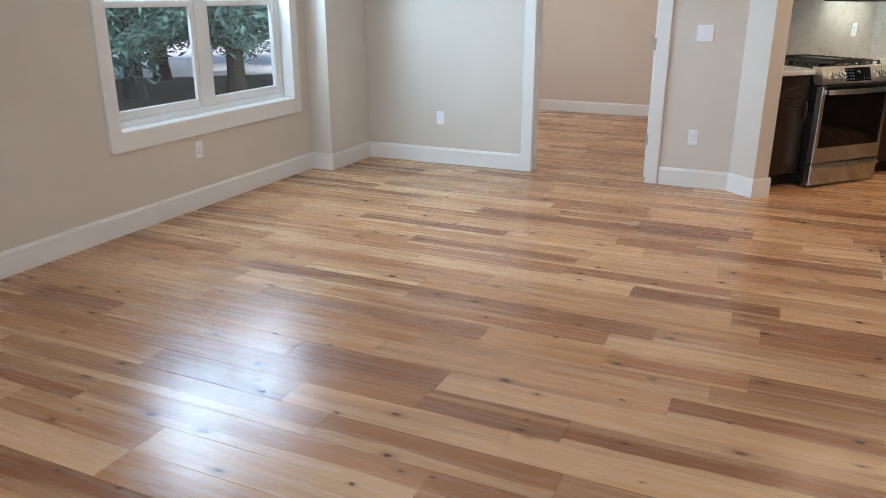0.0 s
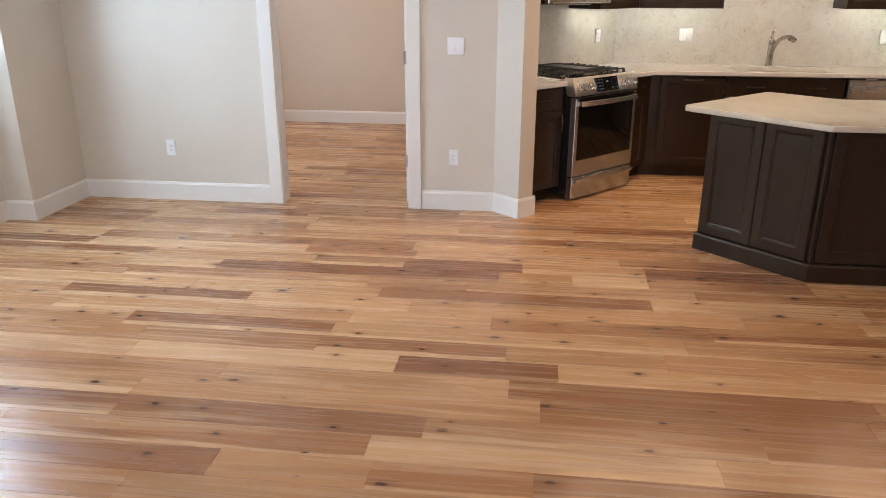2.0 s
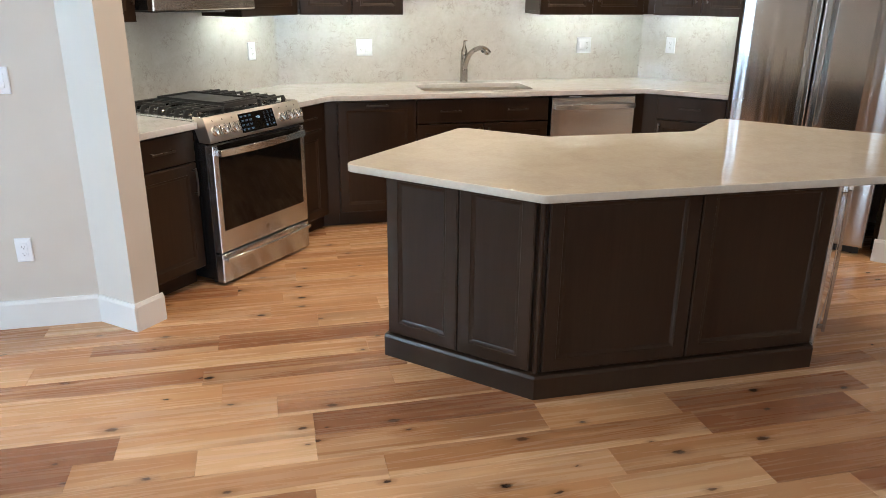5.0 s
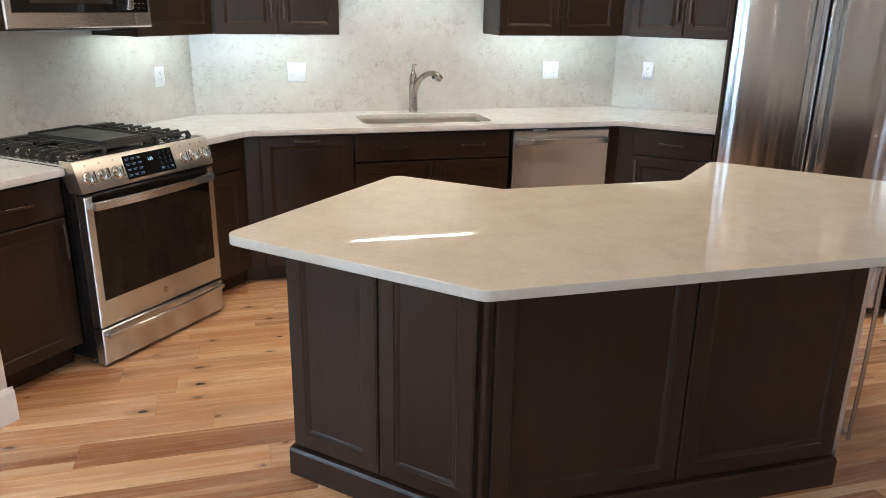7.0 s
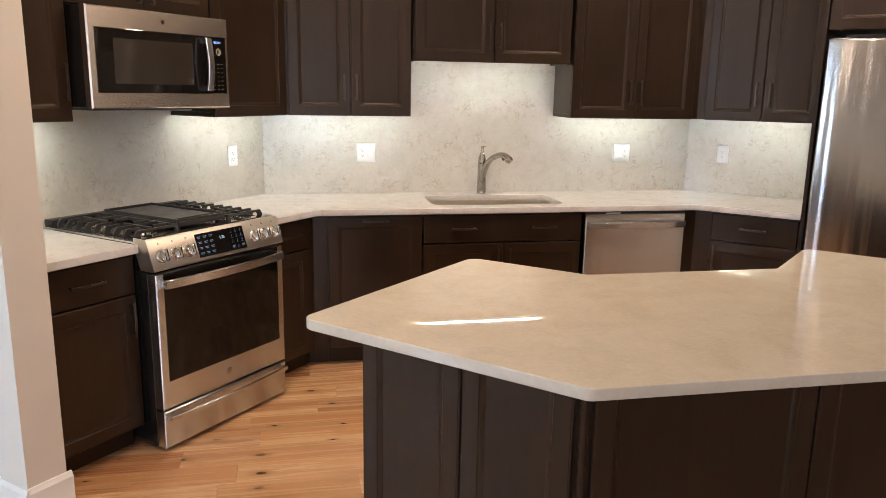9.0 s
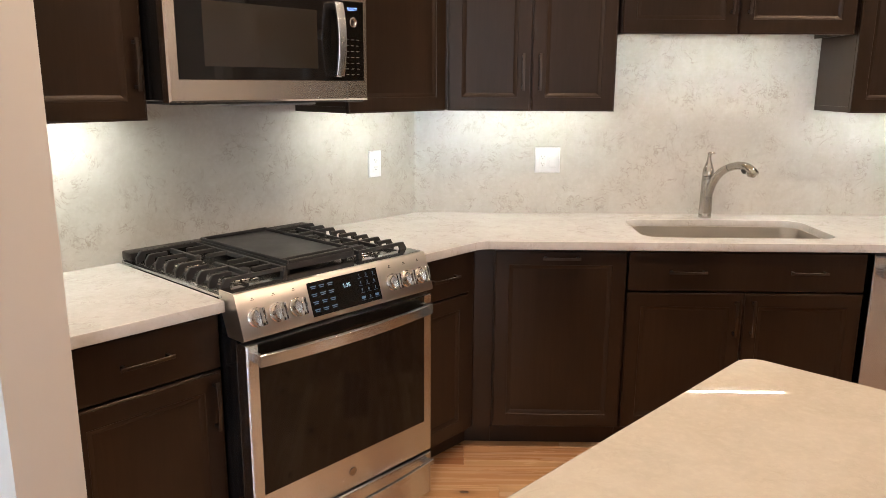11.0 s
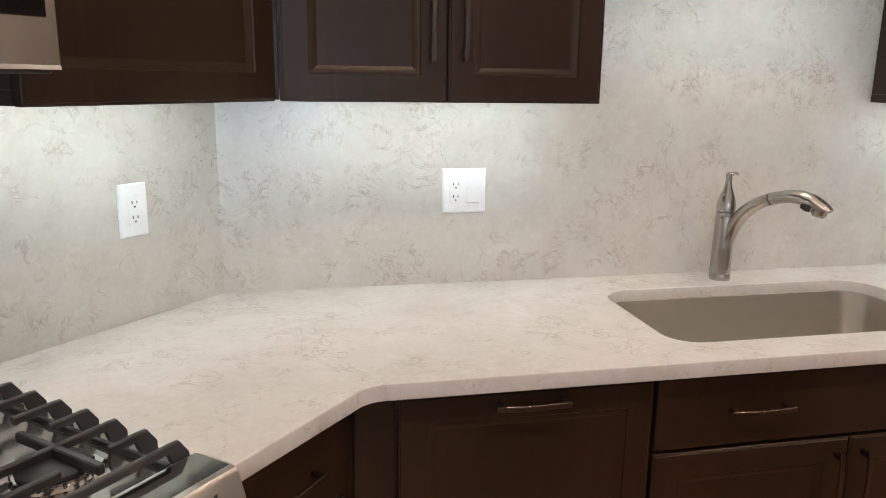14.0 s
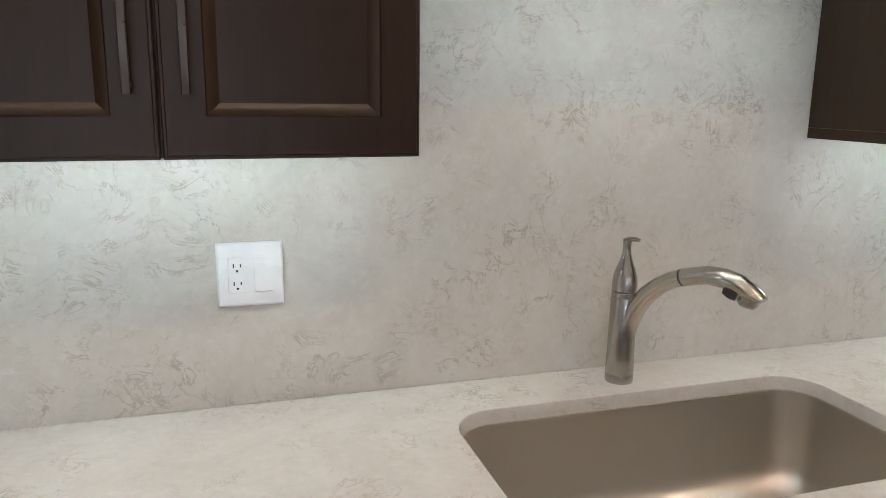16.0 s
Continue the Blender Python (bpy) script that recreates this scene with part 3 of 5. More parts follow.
# ---- worktops and backsplash ----
TOP = 0.914
SINK = rounded([(1.945, 8.005), (2.735, 8.005), (2.735, 8.415), (1.945, 8.415)], [0.07, 0.07, 0.085, 0.085], 10)
main_top = [P(RUN_L, -0.652, 0.001), P(RUN_L, -0.652, 0.663), (0.983 + 0.663 * MITRE["l"], 7.899), (3.805 - 0.663 * MITRE["r"], 7.899),
            P(RUN_R, 0.841, 0.663), P(RUN_R, 0.841, 0.001), (3.8046, 8.561), (0.9834, 8.561)]
tagged(part("worktop", slab("worktop", [rounded(main_top, [0, 0.006, 0.07, 0.07, 0, 0, 0, 0]), SINK], TOP - 0.034, TOP), top_stone),
       "pale veined quartz worktop with a sink cutout", "countertop")
side_top = [P(RUN_L, -1.891, 0.001), P(RUN_L, -1.891, 0.663), P(RUN_L, -1.433, 0.663), P(RUN_L, -1.433, 0.001)]
tagged(part("worktop", slab("worktop", [rounded(side_top, [0, 0, 0.006, 0])], TOP - 0.034, TOP), top_stone),
       "short pale quartz worktop beside the range", "countertop")
tagged(part("backsplash", bbox(0.976, 3.812, 0.0, 0.012, TOP - 0.001, 1.42), stone, None, "", RUN_B, 0), "pale quartz backsplash slab with brown wispy veins", "backsplash", "backsplashes", "structure")
tagged(part("backsplash", bbox(1.86, 2.84, 0.0, 0.0119, 1.42, 1.76), stone, None, "", RUN_B, 0), "pale quartz backsplash slab above the sink", "backsplash", "backsplashes", "structure")
tagged(part("backsplash", bbox(-1.891, 0.006, 0.0, 0.012, 0.88, 1.50), stone, None, "", RUN_L, 0), "pale quartz backsplash slab behind the range", "backsplash", "backsplashes", "structure")
tagged(part("backsplash", bbox(-0.006, 0.841, 0.0, 0.012, TOP - 0.001, 1.42), stone, None, "", RUN_R, 0), "pale quartz backsplash slab beside the refrigerator", "backsplash", "backsplashes", "structure")

# ---- kitchen units ----


def pull_mesh(length):
    """A slightly bowed flat bar on two posts, along x, standing off towards -y."""
    bm = bmesh.new()
    h = length / 2
    pts, secs = [], []
    for i in range(13):
        x = -h + length * i / 12
        pts.append((x, -0.024 - 0.006 * (1 - (x / h) ** 2), 0))
        secs.append(slat(0.0028, 0.0055, 0.001))
    sweep(bm, pts, secs)
    for s in (-1, 1):
        box(bm, s * h * 0.84 - 0.005, s * h * 0.84 + 0.005, -0.025, 0.0, -0.005, 0.005, 0.001)
    me = bpy.data.meshes.new("handle")
    bmesh.ops.recalc_face_normals(bm, faces=bm.faces)
    bm.to_mesh(me)
    bm.free()
    return finish(me, pull_metal)


PULL = pull_mesh(0.150)


def front(parent, kind, x0, x1, z0, z1, y, pull=None, mat=None):
    """A cabinet front (panel door, or slab drawer) with its pull. pull: ('v' or 'h', x, z)."""
    bm = bmesh.new()
    if kind == "slab":
        rings = [(0.0, y - 0.017), (0.003, y - 0.020)]
        name = "drawer_front"
    else:
        f = 0.056
        rings = [(0.0, y - 0.0165), (0.0015, y - 0.018), (0.0045, y - 0.018), (0.006, y - 0.020), (f, y - 0.020), (f + 0.002, y - 0.0175),
                 (f + 0.004, y - 0.017), (f + 0.016, y - 0.0115), (f + 0.018, y - 0.0105), (f + 0.0195, y - 0.0105)]
        name = "door" if kind == "door" else "panel"
    nested(bm, x0, x1, z0, z1, rings, y)
    ob = part(name, bm, mat or espresso, parent, "", None, 20)
    if pull:
        o, px, pz = pull
        part("handle", PULL, pull_metal, ob, "dark bronze bar pull", pose(px, y - 0.020, pz, 0, 90 if o == "v" else 0, 0))
    return ob


def base_unit(m, w, fronts, label, z_top=0.879, depth=0.61):
    t = thing("base_cabinet", m, label, "cabinet", "base cabinets")
    bm = bbox(0.0, w, -depth, -0.002, 0.105, z_top, 0.001)
    part("body", bm, espresso, t)
    part("toe_kick", bbox(0.0, w, -depth + 0.07, -depth + 0.085, 0.0, 0.105), espresso, t)
    for f in fronts:
        front(t, f[0], f[1], f[2], f[3], f[4], -depth, f[5] if len(f) > 5 else None)
    return t


def wall_unit(m, w, z0, z1, doors, label, depth=0.307):
    t = thing("wall_cabinet", m, label, "cabinet", "wall cabinets")
    bm = bbox(0.0, w, -depth, -0.002, z0 + 0.024, z1, 0.001)
    part("body", bm, espresso, t)
    for x0, x1 in ((0.0005, 0.017), (w - 0.017, w - 0.0005)):
        part("side_rail", bbox(x0, x1, -depth + 0.0005, -0.0025, z0 + 0.001, z0 + 0.0238), espresso, t)
    part("light_rail", bbox(0.017, w - 0.017, -depth + 0.0005, -depth + 0.017, z0 + 0.001, z0 + 0.0238), espresso, t)
    part("underside", bbox(0.018, w - 0.018, -depth + 0.018, -0.004, z0 + 0.021, z0 + 0.0238), maple if z0 > 1.6 else espresso, t)
    for f in doors:
        front(t, "door", f[0], f[1], z0, z1 - 0.004, -depth, f[2])
    return t


UP, UPT = 1.405, 2.44
G = 0.002
# left angled run
w = 0.456
base_unit(RUN_L @ pose(-1.891, 0, 0), w, [("slab", 0.004, w - 0.004, 0.708, 0.868, ("h", w / 2, 0.79)), ("door", 0.004, w - 0.004, 0.113, 0.700, ("v", w - 0.033, 0.60))],
          "espresso stained drawer and door unit beside the range")
w = 0.368
base_unit(RUN_L @ pose(-0.648, 0, 0), w, [("slab", 0.004, w - 0.05, 0.708, 0.868, ("h", w / 2 - 0.02, 0.79)), ("door", 0.004, w - 0.05, 0.113, 0.700)],
          "narrow espresso stained drawer unit beside the range")
w = 0.444
wall_unit(RUN_L @ pose(-1.891, 0, 0), w, UP, UPT, [(0.004, w - 0.004, ("v", w - 0.033, UP + 0.16))], "espresso stained wall cabinet beside the microwave")
w = 0.762
wall_unit(RUN_L @ pose(-1.444, 0, 0), w, 1.885, UPT, [(0.004, w / 2 - G, ("v", w / 2 - 0.035, 1.985)), (w / 2 + G, w - 0.004, ("v", w / 2 + 0.035, 1.985))],
          "short espresso stained cabinet over the microwave")
w = 0.538
wall_unit(RUN_L @ pose(-0.679, 0, 0), w, UP, UPT, [(0.004, w - 0.002, ("v", 0.033, UP + 0.16))], "espresso stained wall cabinet next to the corner")
# back run
x = 1.334
w = 0.533
base_unit(RUN_B @ pose(x, 0, 0), w, [("door", 0.004, w - 0.004, 0.113, 0.868, ("h", w / 2, 0.842))], "espresso stained full-height pull-out unit")
x, w = 1.868, 0.948
base_unit(RUN_B @ pose(x, 0, 0), w, [("slab", 0.004, w - 0.004, 0.708, 0.868), ("door", 0.004, w / 2 - G, 0.113, 0.700, ("v", w / 2 - 0.035, 0.60)),
                                     ("door", w / 2 + G, w - 0.004, 0.113, 0.700, ("v", w / 2 + 0.035, 0.60))], "wide espresso stained sink base unit", 0.66)
sink_base = [o for o in scene.objects if o.name.startswith("drawer_front")][-1]
for px in (0.235, 0.713):
    part("handle", PULL, pull_metal, sink_base, "dark bronze bar pull", pose(px, -0.630, 0.79))
x, w = 1.139, 0.702
wall_unit(RUN_B @ pose(x, 0, 0), w, UP, UPT, [(0.004, w / 2 - G, ("v", w / 2 - 0.035, UP + 0.16)), (w / 2 + G, w - 0.001, ("v", w / 2 + 0.035, UP + 0.16))],
          "espresso stained two-door wall cabinet over the worktop")
x, w = 1.855, 0.955
wall_unit(RUN_B @ pose(x, 0, 0), w, 1.722, UPT, [(0.003, w / 2 - G, ("v", w / 2 - 0.035, 1.722 + 0.15)), (w / 2 + G, w - 0.003, ("v", w / 2 + 0.035, 1.722 + 0.15))],
          "short espresso stained wall cabinet above the sink")
x, w = 2.828, 0.810
wall_unit(RUN_B @ pose(x, 0, 0), w, UP, UPT, [(0.001, w / 2 - G, ("v", w / 2 - 0.035, UP + 0.16)), (w / 2 + G, w - 0.004, ("v", w / 2 + 0.035, UP + 0.16))],
          "espresso stained two-door wall cabinet over the dishwasher")
# right angled run
w = 0.483
base_unit(RUN_R @ pose(0.353, 0, 0), w, [("slab", 0.004, w - 0.004, 0.708, 0.868, ("h", w / 2, 0.79)), ("door", 0.004, w - 0.004, 0.113, 0.700, ("v", 0.033, 0.60))],
          "espresso stained drawer and door unit beside the refrigerator")
w = 0.66
wall_unit(RUN_R @ pose(0.175, 0, 0), w, UP, UPT, [(0.002, w / 2 - G + 0.01, ("v", w / 2 - 0.028, UP + 0.16)), (w / 2 + G + 0.01, w - 0.004, ("v", w / 2 + 0.048, UP + 0.16))],
          "espresso stained two-door wall cabinet beside the refrigerator")
w = 0.965
wall_unit(RUN_R @ pose(0.865, 0, 0), w, 1.905, UPT, [(0.004, w / 2 - G, ("v", w / 2 - 0.035, 2.01)), (w / 2 + G, w - 0.004, ("v", w / 2 + 0.035, 2.01))],
          "espresso stained cabinet over the refrigerator", 0.63)


def corner_filler(side, n, e1, e2, z0, z1, label):
    s = 1 if side == "l" else -1
    ox = 0.983 if side == "l" else 3.805
    run = RUN_L if side == "l" else RUN_R
    pts = [(ox, 8.560), P(run, -s * e1, 0.002), P(run, -s * e1, n), (ox + s * n * MITRE[side], 8.562 - n), (ox + s * e2, 8.562 - n), (ox + s * e2, 8.560)]
    tagged(part("corner_filler", prism(bmesh.new(), pts, z0, z1), espresso, None, "", None, 0), label, "cabinet", "corner fillers")


corner_filler("l", 0.307, 0.1395, 0.1555, UP + 0.003, UPT, "espresso stained corner filler between wall cabinets")
corner_filler("r", 0.307, 0.1745, 0.1665, UP + 0.003, UPT, "espresso stained corner filler between wall cabinets")
corner_filler("l", 0.612, 0.2785, 0.3505, 0.105, 0.879, "espresso stained corner filler between base cabinets")
corner_filler("r", 0.612, 0.3525, 0.3305, 0.105, 0.879, "espresso stained corner filler between base cabinets")
corner_filler("l", 0.54, 0.2785, 0.3505, 0.0, 0.104, "espresso stained corner toe kick under the units")
corner_filler("r", 0.54, 0.3525, 0.3305, 0.0, 0.104, "espresso stained corner toe kick under the units")
for u0, u1, lab in ((0.843, 0.862, "tall espresso stained panel beside the refrigerator"), (1.845, 1.872, "tall espresso stained panel at the refrigerator's far side")):
    tagged(part("end_panel", bbox(u0, u1, -0.665, -0.002, 0.0, UPT, 0.001), espresso, None, "", RUN_R), lab, "panel", "end panels")

# under-cabinet light bars


def light_bar(m, length, power, label, tip=0):
    """A slim housing with a row of small square diodes that give all its light."""
    m = m @ pose(0, 0, 0, tip)
    t = thing("light_bar", m, label, "light", "under-cabinet lights")
    part("housing", bbox(-length / 2, length / 2, -0.009, 0.009, -0.008, 0.0, 0.001), plate_white, t)
    n = int(length / 0.022)
    bm = bmesh.new()
    for i in range(n):
        xx = -length / 2 + length * (i + 0.5) / n
        box(bm, xx - 0.0055, xx + 0.0055, -0.003, 0.003, -0.0084, -0.0081)
    part("diode_strip", bm, glow("diode_glow", LEDC, power / (math.pi * n * 0.011 * 0.006)), t, "row of small white diodes", None, 0)


LB = UP + 0.0205
light_bar(RUN_B @ pose(1.49, -0.160, LB - 0.006), 0.67, LED_W * 0.42, "white diode light bar under a wall cabinet", 14)
light_bar(RUN_B @ pose(3.22, -0.160, LB - 0.006), 0.76, LED_W * 0.46, "white diode light bar under a wall cabinet", 14)
light_bar(RUN_B @ pose(2.332, -0.195, 1.7425), 0.83, LED_W * 0.62, "white diode light bar above the sink")
light_bar(RUN_L @ pose(-0.41, -0.160, LB - 0.006), 0.50, LED_W * 0.36, "short white diode light bar under a wall cabinet", 14)
light_bar(RUN_L @ pose(-1.668, -0.160, LB - 0.006), 0.40, LED_W * 0.55, "short white diode light bar under a wall cabinet", 14)
light_bar(RUN_R @ pose(0.50, -0.160, LB - 0.006), 0.58, LED_W * 0.33, "white diode light bar under a wall cabinet", 14)

# ---- the range ----


def bowed_bar(x0, x1, z, y_end, y_mid, half_d, half_h, wall_y):
    """A flat bowed handle bar with brackets back to wall_y."""
    bm = bmesh.new()
    pts, secs = [], []
    for i in range(19):
        f = i / 18
        s = 2 * f - 1
        pts.append((x0 + (x1 - x0) * f, y_end + (y_mid - y_end) * (1 - s * s), z))
        secs.append(slat(half_d, half_h, 0.002))
    sweep(bm, pts, secs)
    for xa in (x0 + 0.002, x1 - 0.024):
        box(bm, xa, xa + 0.022, y_end - 0.002, wall_y, z - half_h * 0.9, z + half_h * 0.9, 0.002)
    return bm


def knob(parent, m):
    bm = lathe(bmesh.new(), [(0.0290, 0.0), (0.0290, 0.005), (0.0255, 0.008), (0.0245, 0.022), (0.0215, 0.026)], 28)
    k = part("knob", bm, steel_knob, parent, "brushed steel knob", m)
    g = bmesh.new()
    box(g, -0.0085, 0.0085, -0.0265, 0.0265, 0.018, 0.044, 0.004, 2)
    part("grip", g, chrome, k)
    part("pointer", bbox(-0.001, 0.001, 0.010, 0.024, 0.0438, 0.0444), black_plastic, k)
    return k


def kitchen_range():
    W = 0.768
    t = thing("gas_range", RUN_L @ pose(-1.429, 0, 0), "stainless steel slide-in gas range with griddle", "range")
    part("body", box(bbox(0.006, W - 0.006, -0.690, -0.02, 0.03, 0.800, 0.002), 0.006, W - 0.006, -0.62, -0.02, 0.801, 0.900), enamel, t, "black enamel range body")
    for x in (0.05, W - 0.05):
        for y in (-0.64, -0.08):
            part("foot", lathe(bmesh.new(), [(0.018, 0.0), (0.018, 0.012), (0.010, 0.014), (0.010, 0.032)], 12, Matrix.Translation((x, y, 0))), black_plastic, t)
    part("cooktop", bbox(-0.002, W + 0.002, -0.640, -0.012, 0.9145, 0.9235, 0.003, 2), steel_h, t, "brushed steel cooktop rim")
    part("burner_pan", bbox(0.016, W - 0.016, -0.628, -0.075, 0.9230, 0.9255, 0.001), steel_pan, t, "polished steel cooktop surface")
    vent = part("rear_vent", bbox(0.004, W - 0.004, -0.072, -0.004, 0.9230, 0.955, 0.006, 2), enamel, t, "black rear vent trim")
    for i in range(3):
        x = 0.05 + i * 0.235
        part("slot", bbox(x, x + 0.20, -0.050, -0.026, 0.9545, 0.9558), slot_dark, vent)
    # steep control panel under a flat front ledge
    Y0, Z0, Y1, Z1 = -0.742, 0.812, -0.703, 0.931
    prof = [(-0.625, 0.895), (-0.625, 0.9385), (-0.690, 0.9385), (-0.698, 0.9370), (Y1, Z1), (Y0, Z0 + 0.004), (Y0 + 0.001, Z0 - 0.003), (Y0 + 0.008, Z0 - 0.007), (-0.66, Z0 - 0.007)]
    panel = part("control_panel", section(bmesh.new(), prof, 0.0, W), steel_panel, t, "steep brushed steel control panel", None, 30)
    part("ledge", bbox(0.003, W - 0.003, -0.690, -0.627, 0.9384, 0.9393, 0.0003), steel_ledge, panel, "smooth bright steel ledge")
    tilt = math.degrees(math.atan2(Z1 - Z0, Y1 - Y0))

    def on_face(x, f, lift=0.0):
        """A pose on the sloped face: x along it, f from its lower to its upper edge."""
        return pose(x, Y0 + (Y1 - Y0) * f, Z0 + (Z1 - Z0) * f, tilt) @ pose(0, 0, lift)
    part("display", bbox(-0.142, 0.142, -0.053, 0.053, 0.0, 0.0012, 0.0005), black_glass, panel, "black glass touch display", on_face(W * 0.505, 0.51))
    words("1:35", 0.018, digit_glow, panel, on_face(W * 0.515, 0.66, 0.0015), "clock_digits")
    for i in range(4):
        for j in range(3):
            bm = bbox(-0.0105, 0.0105, 0.0012, 0.0042, 0, 0.0004)
            box(bm, -0.008, 0.008, -0.0042, -0.0016, 0, 0.0004)
            part("key", bm, key_glow, panel, "", on_face(W * 0.505 - 0.121 + j * 0.033, 0.80 - i * 0.19, 0.0014), 0)
    for i, row in enumerate(("123", "456", "789", "-0-")):
        for j, c in enumerate(row):
            mm = on_face(W * 0.505 + 0.065 + j * 0.029, 0.82 - i * 0.19, 0.0014)
            part("key_line", bbox(-0.008, 0.008, -0.0085, -0.0077, 0, 0.0003), key_glow, panel, "", mm, 0)
            if c == "-":
                part("key", bbox(-0.008, 0.008, -0.004, 0.004, 0, 0.0004), key_glow, panel, "", mm, 0)
            else:
                words(c, 0.0125, key_glow, panel, mm, "key_digit")
    for f in (0.070, 0.163, 0.256, 0.766, 0.853, 0.940):
        knob(t, on_face(W * f, 0.44))
        bm = bbox(-0.006, 0.006, -0.001, 0.001, 0, 0.0003)
        box(bm, -0.003, 0.003, 0.003, 0.007, 0, 0.0003)
        part("marking", bm, ink_mat, panel, "", on_face(W * f, 0.85, 0.0004), 0)
        bm = bbox(-0.012, 0.012, -0.0008, 0.0008, 0, 0.0003)
        box(bm, -0.009, 0.009, -0.0042, -0.0026, 0, 0.0003)
        part("marking", bm, ink_mat, panel, "", on_face(W * f, 0.09, 0.0004), 0)
    # oven door
    bm = bmesh.new()
    y = -0.742
    nested(bm, 0.006, W - 0.006, 0.196, 0.793, [(0.0, y + 0.004), (0.004, y)], -0.692)
    door = part("oven_door", bm, steel_h, t, "brushed steel oven door", None, 20)
    bm = bmesh.new()
    nested(bm, 0.044, W - 0.044, 0.318, 0.7925, [(0.0, y - 0.001), (0.002, y - 0.002)], y + 0.004)
    part("oven_window", bm, black_glass, door, "dark oven door glass", None, 20)
    part("handle", bowed_bar(0.026, W - 0.044, 0.754, y - 0.034, y - 0.060, 0.008, 0.0180, y - 0.001), steel_h, door, "bowed brushed steel handle")
    part("emblem", lathe(bmesh.new(), [(0.0155, 0), (0.0155, 0.0012), (0.013, 0.002), (0.013, 0.0012)], 24, pose(W * 0.5, y, 0.258, 90)), steel_dark, door, "round emblem")
    bm = bmesh.new()
    nested(bm, 0.006, W - 0.006, 0.020, 0.186, [(0.0, y + 0.004), (0.004, y)], -0.692)
    dr = part("drawer", bm, steel_h, t, "brushed steel warming drawer", None, 20)
    part("handle", bowed_bar(0.022, W - 0.022, 0.160, y - 0.022, y - 0.044, 0.007, 0.0105, y - 0.001), steel_h, dr, "bowed brushed steel handle")
    # burners: a wide polished dish, a toothed ring and a cap
    for x, y, r in ((0.135, -0.50, 0.056), (0.135, -0.22, 0.040), (0.635, -0.50, 0.050), (0.635, -0.22, 0.038), (0.383, -0.36, 0.045)):
        here = Matrix.Translation((x, y, 0))
        b = part("burner", lathe(bmesh.new(), [(r * 1.42, 0.9250), (r * 1.34, 0.9285), (r * 1.06, 0.9300), (r, 0.934), (r, 0.941), (r * 0.9, 0.942)], 32, here), chrome, t, "polished burner base")
        teeth = bmesh.new()
        for k in range(20):
            q = 2 * math.pi * k / 20
            box(teeth, x + r * math.cos(q) - 0.002, x + r * math.cos(q) + 0.002, y + r * math.sin(q) - 0.002, y + r * math.sin(q) + 0.002, 0.934, 0.9405)
        part("burner_teeth", teeth, steel_dark, b)
        part("burner_cap", lathe(bmesh.new(), [(r * 0.92, 0.942), (r * 0.94, 0.947), (r * 0.84, 0.950)], 32, here), iron, b)
    # grates: fingers with blunt drooping ends along the sides, a rail beside the griddle and links between
    for inner, outer in ((0.232, 0.010), (0.538, W - 0.010)):
        s = 1 if outer > inner else -1
        g = part("grate", bbox(inner - 0.006, inner + 0.006, -0.622, -0.092, 0.949, 0.964, 0.002), iron, t, "black cast iron grate")
        for yy in (-0.614, -0.100):
            part("leg", bbox(inner - 0.008, inner + 0.008, yy - 0.009, yy + 0.009, 0.9256, 0.952, 0.002), iron, g)
        mid = (inner + outer) / 2
        for i in range(9):
            yy = -0.616 + i * 0.0648
            end = inner if i in (0, 2, 6, 8) else mid + s * (0.020 if i == 4 else 0.034)
            bm = bmesh.new()
            zs = [(end, 0.9530, 0.9650), (outer - s * 0.034, 0.9530, 0.9650), (outer - s * 0.026, 0.9330, 0.9650), (outer - s * 0.014, 0.9262, 0.9640), (outer, 0.9258, 0.9440)]
            rows = []
            for xx, lo, hi in zs:
                rows.append([bm.verts.new(c) for c in ((xx, yy - 0.0046, lo), (xx, yy + 0.0046, lo), (xx, yy + 0.0046, hi - 0.002), (xx, yy + 0.0028, hi), (xx, yy - 0.0028, hi), (xx, yy - 0.0046, hi - 0.002))])
            for a, b in zip(rows, rows[1:]):
                for k in range(6):
                    bm.faces.new((a[k], a[(k + 1) % 6], b[(k + 1) % 6], b[k]))
            bm.faces.new(rows[0][::-1])
            bm.faces.new(rows[-1])
            part("finger", bm, iron, g)
            if i in (1, 3, 5, 7):
                part("stub_finger", bbox(min(inner, inner + s * 0.075), max(inner, inner + s * 0.075), yy - 0.005, yy + 0.005, 0.950, 0.964, 0.002), iron, g)
        for y0, y1 in ((-0.585, -0.405), (-0.300, -0.125)):
            part("link", bbox(mid - 0.006, mid + 0.006, y0, y1, 0.949, 0.9640, 0.002), iron, g)
        part("side_bar", bbox(outer - s * 0.030 - 0.004, outer - s * 0.030 + 0.004, -0.612, -0.102, 0.9256, 0.934, 0.001), iron, g)
    # griddle plate over the middle burner, with a deep front lip
    x0, x1, y0, y1 = 0.247, 0.520, -0.612, -0.098
    gd = part("griddle", bbox(x0, x1, y0, y1, 0.946, 0.968, 0.004, 2), iron, t, "black flat griddle plate")
    part("griddle_surface", bbox(x0 + 0.012, x1 - 0.012, y0 + 0.040, y1 - 0.020, 0.9675, 0.9695, 0.001), griddle_mat, gd)
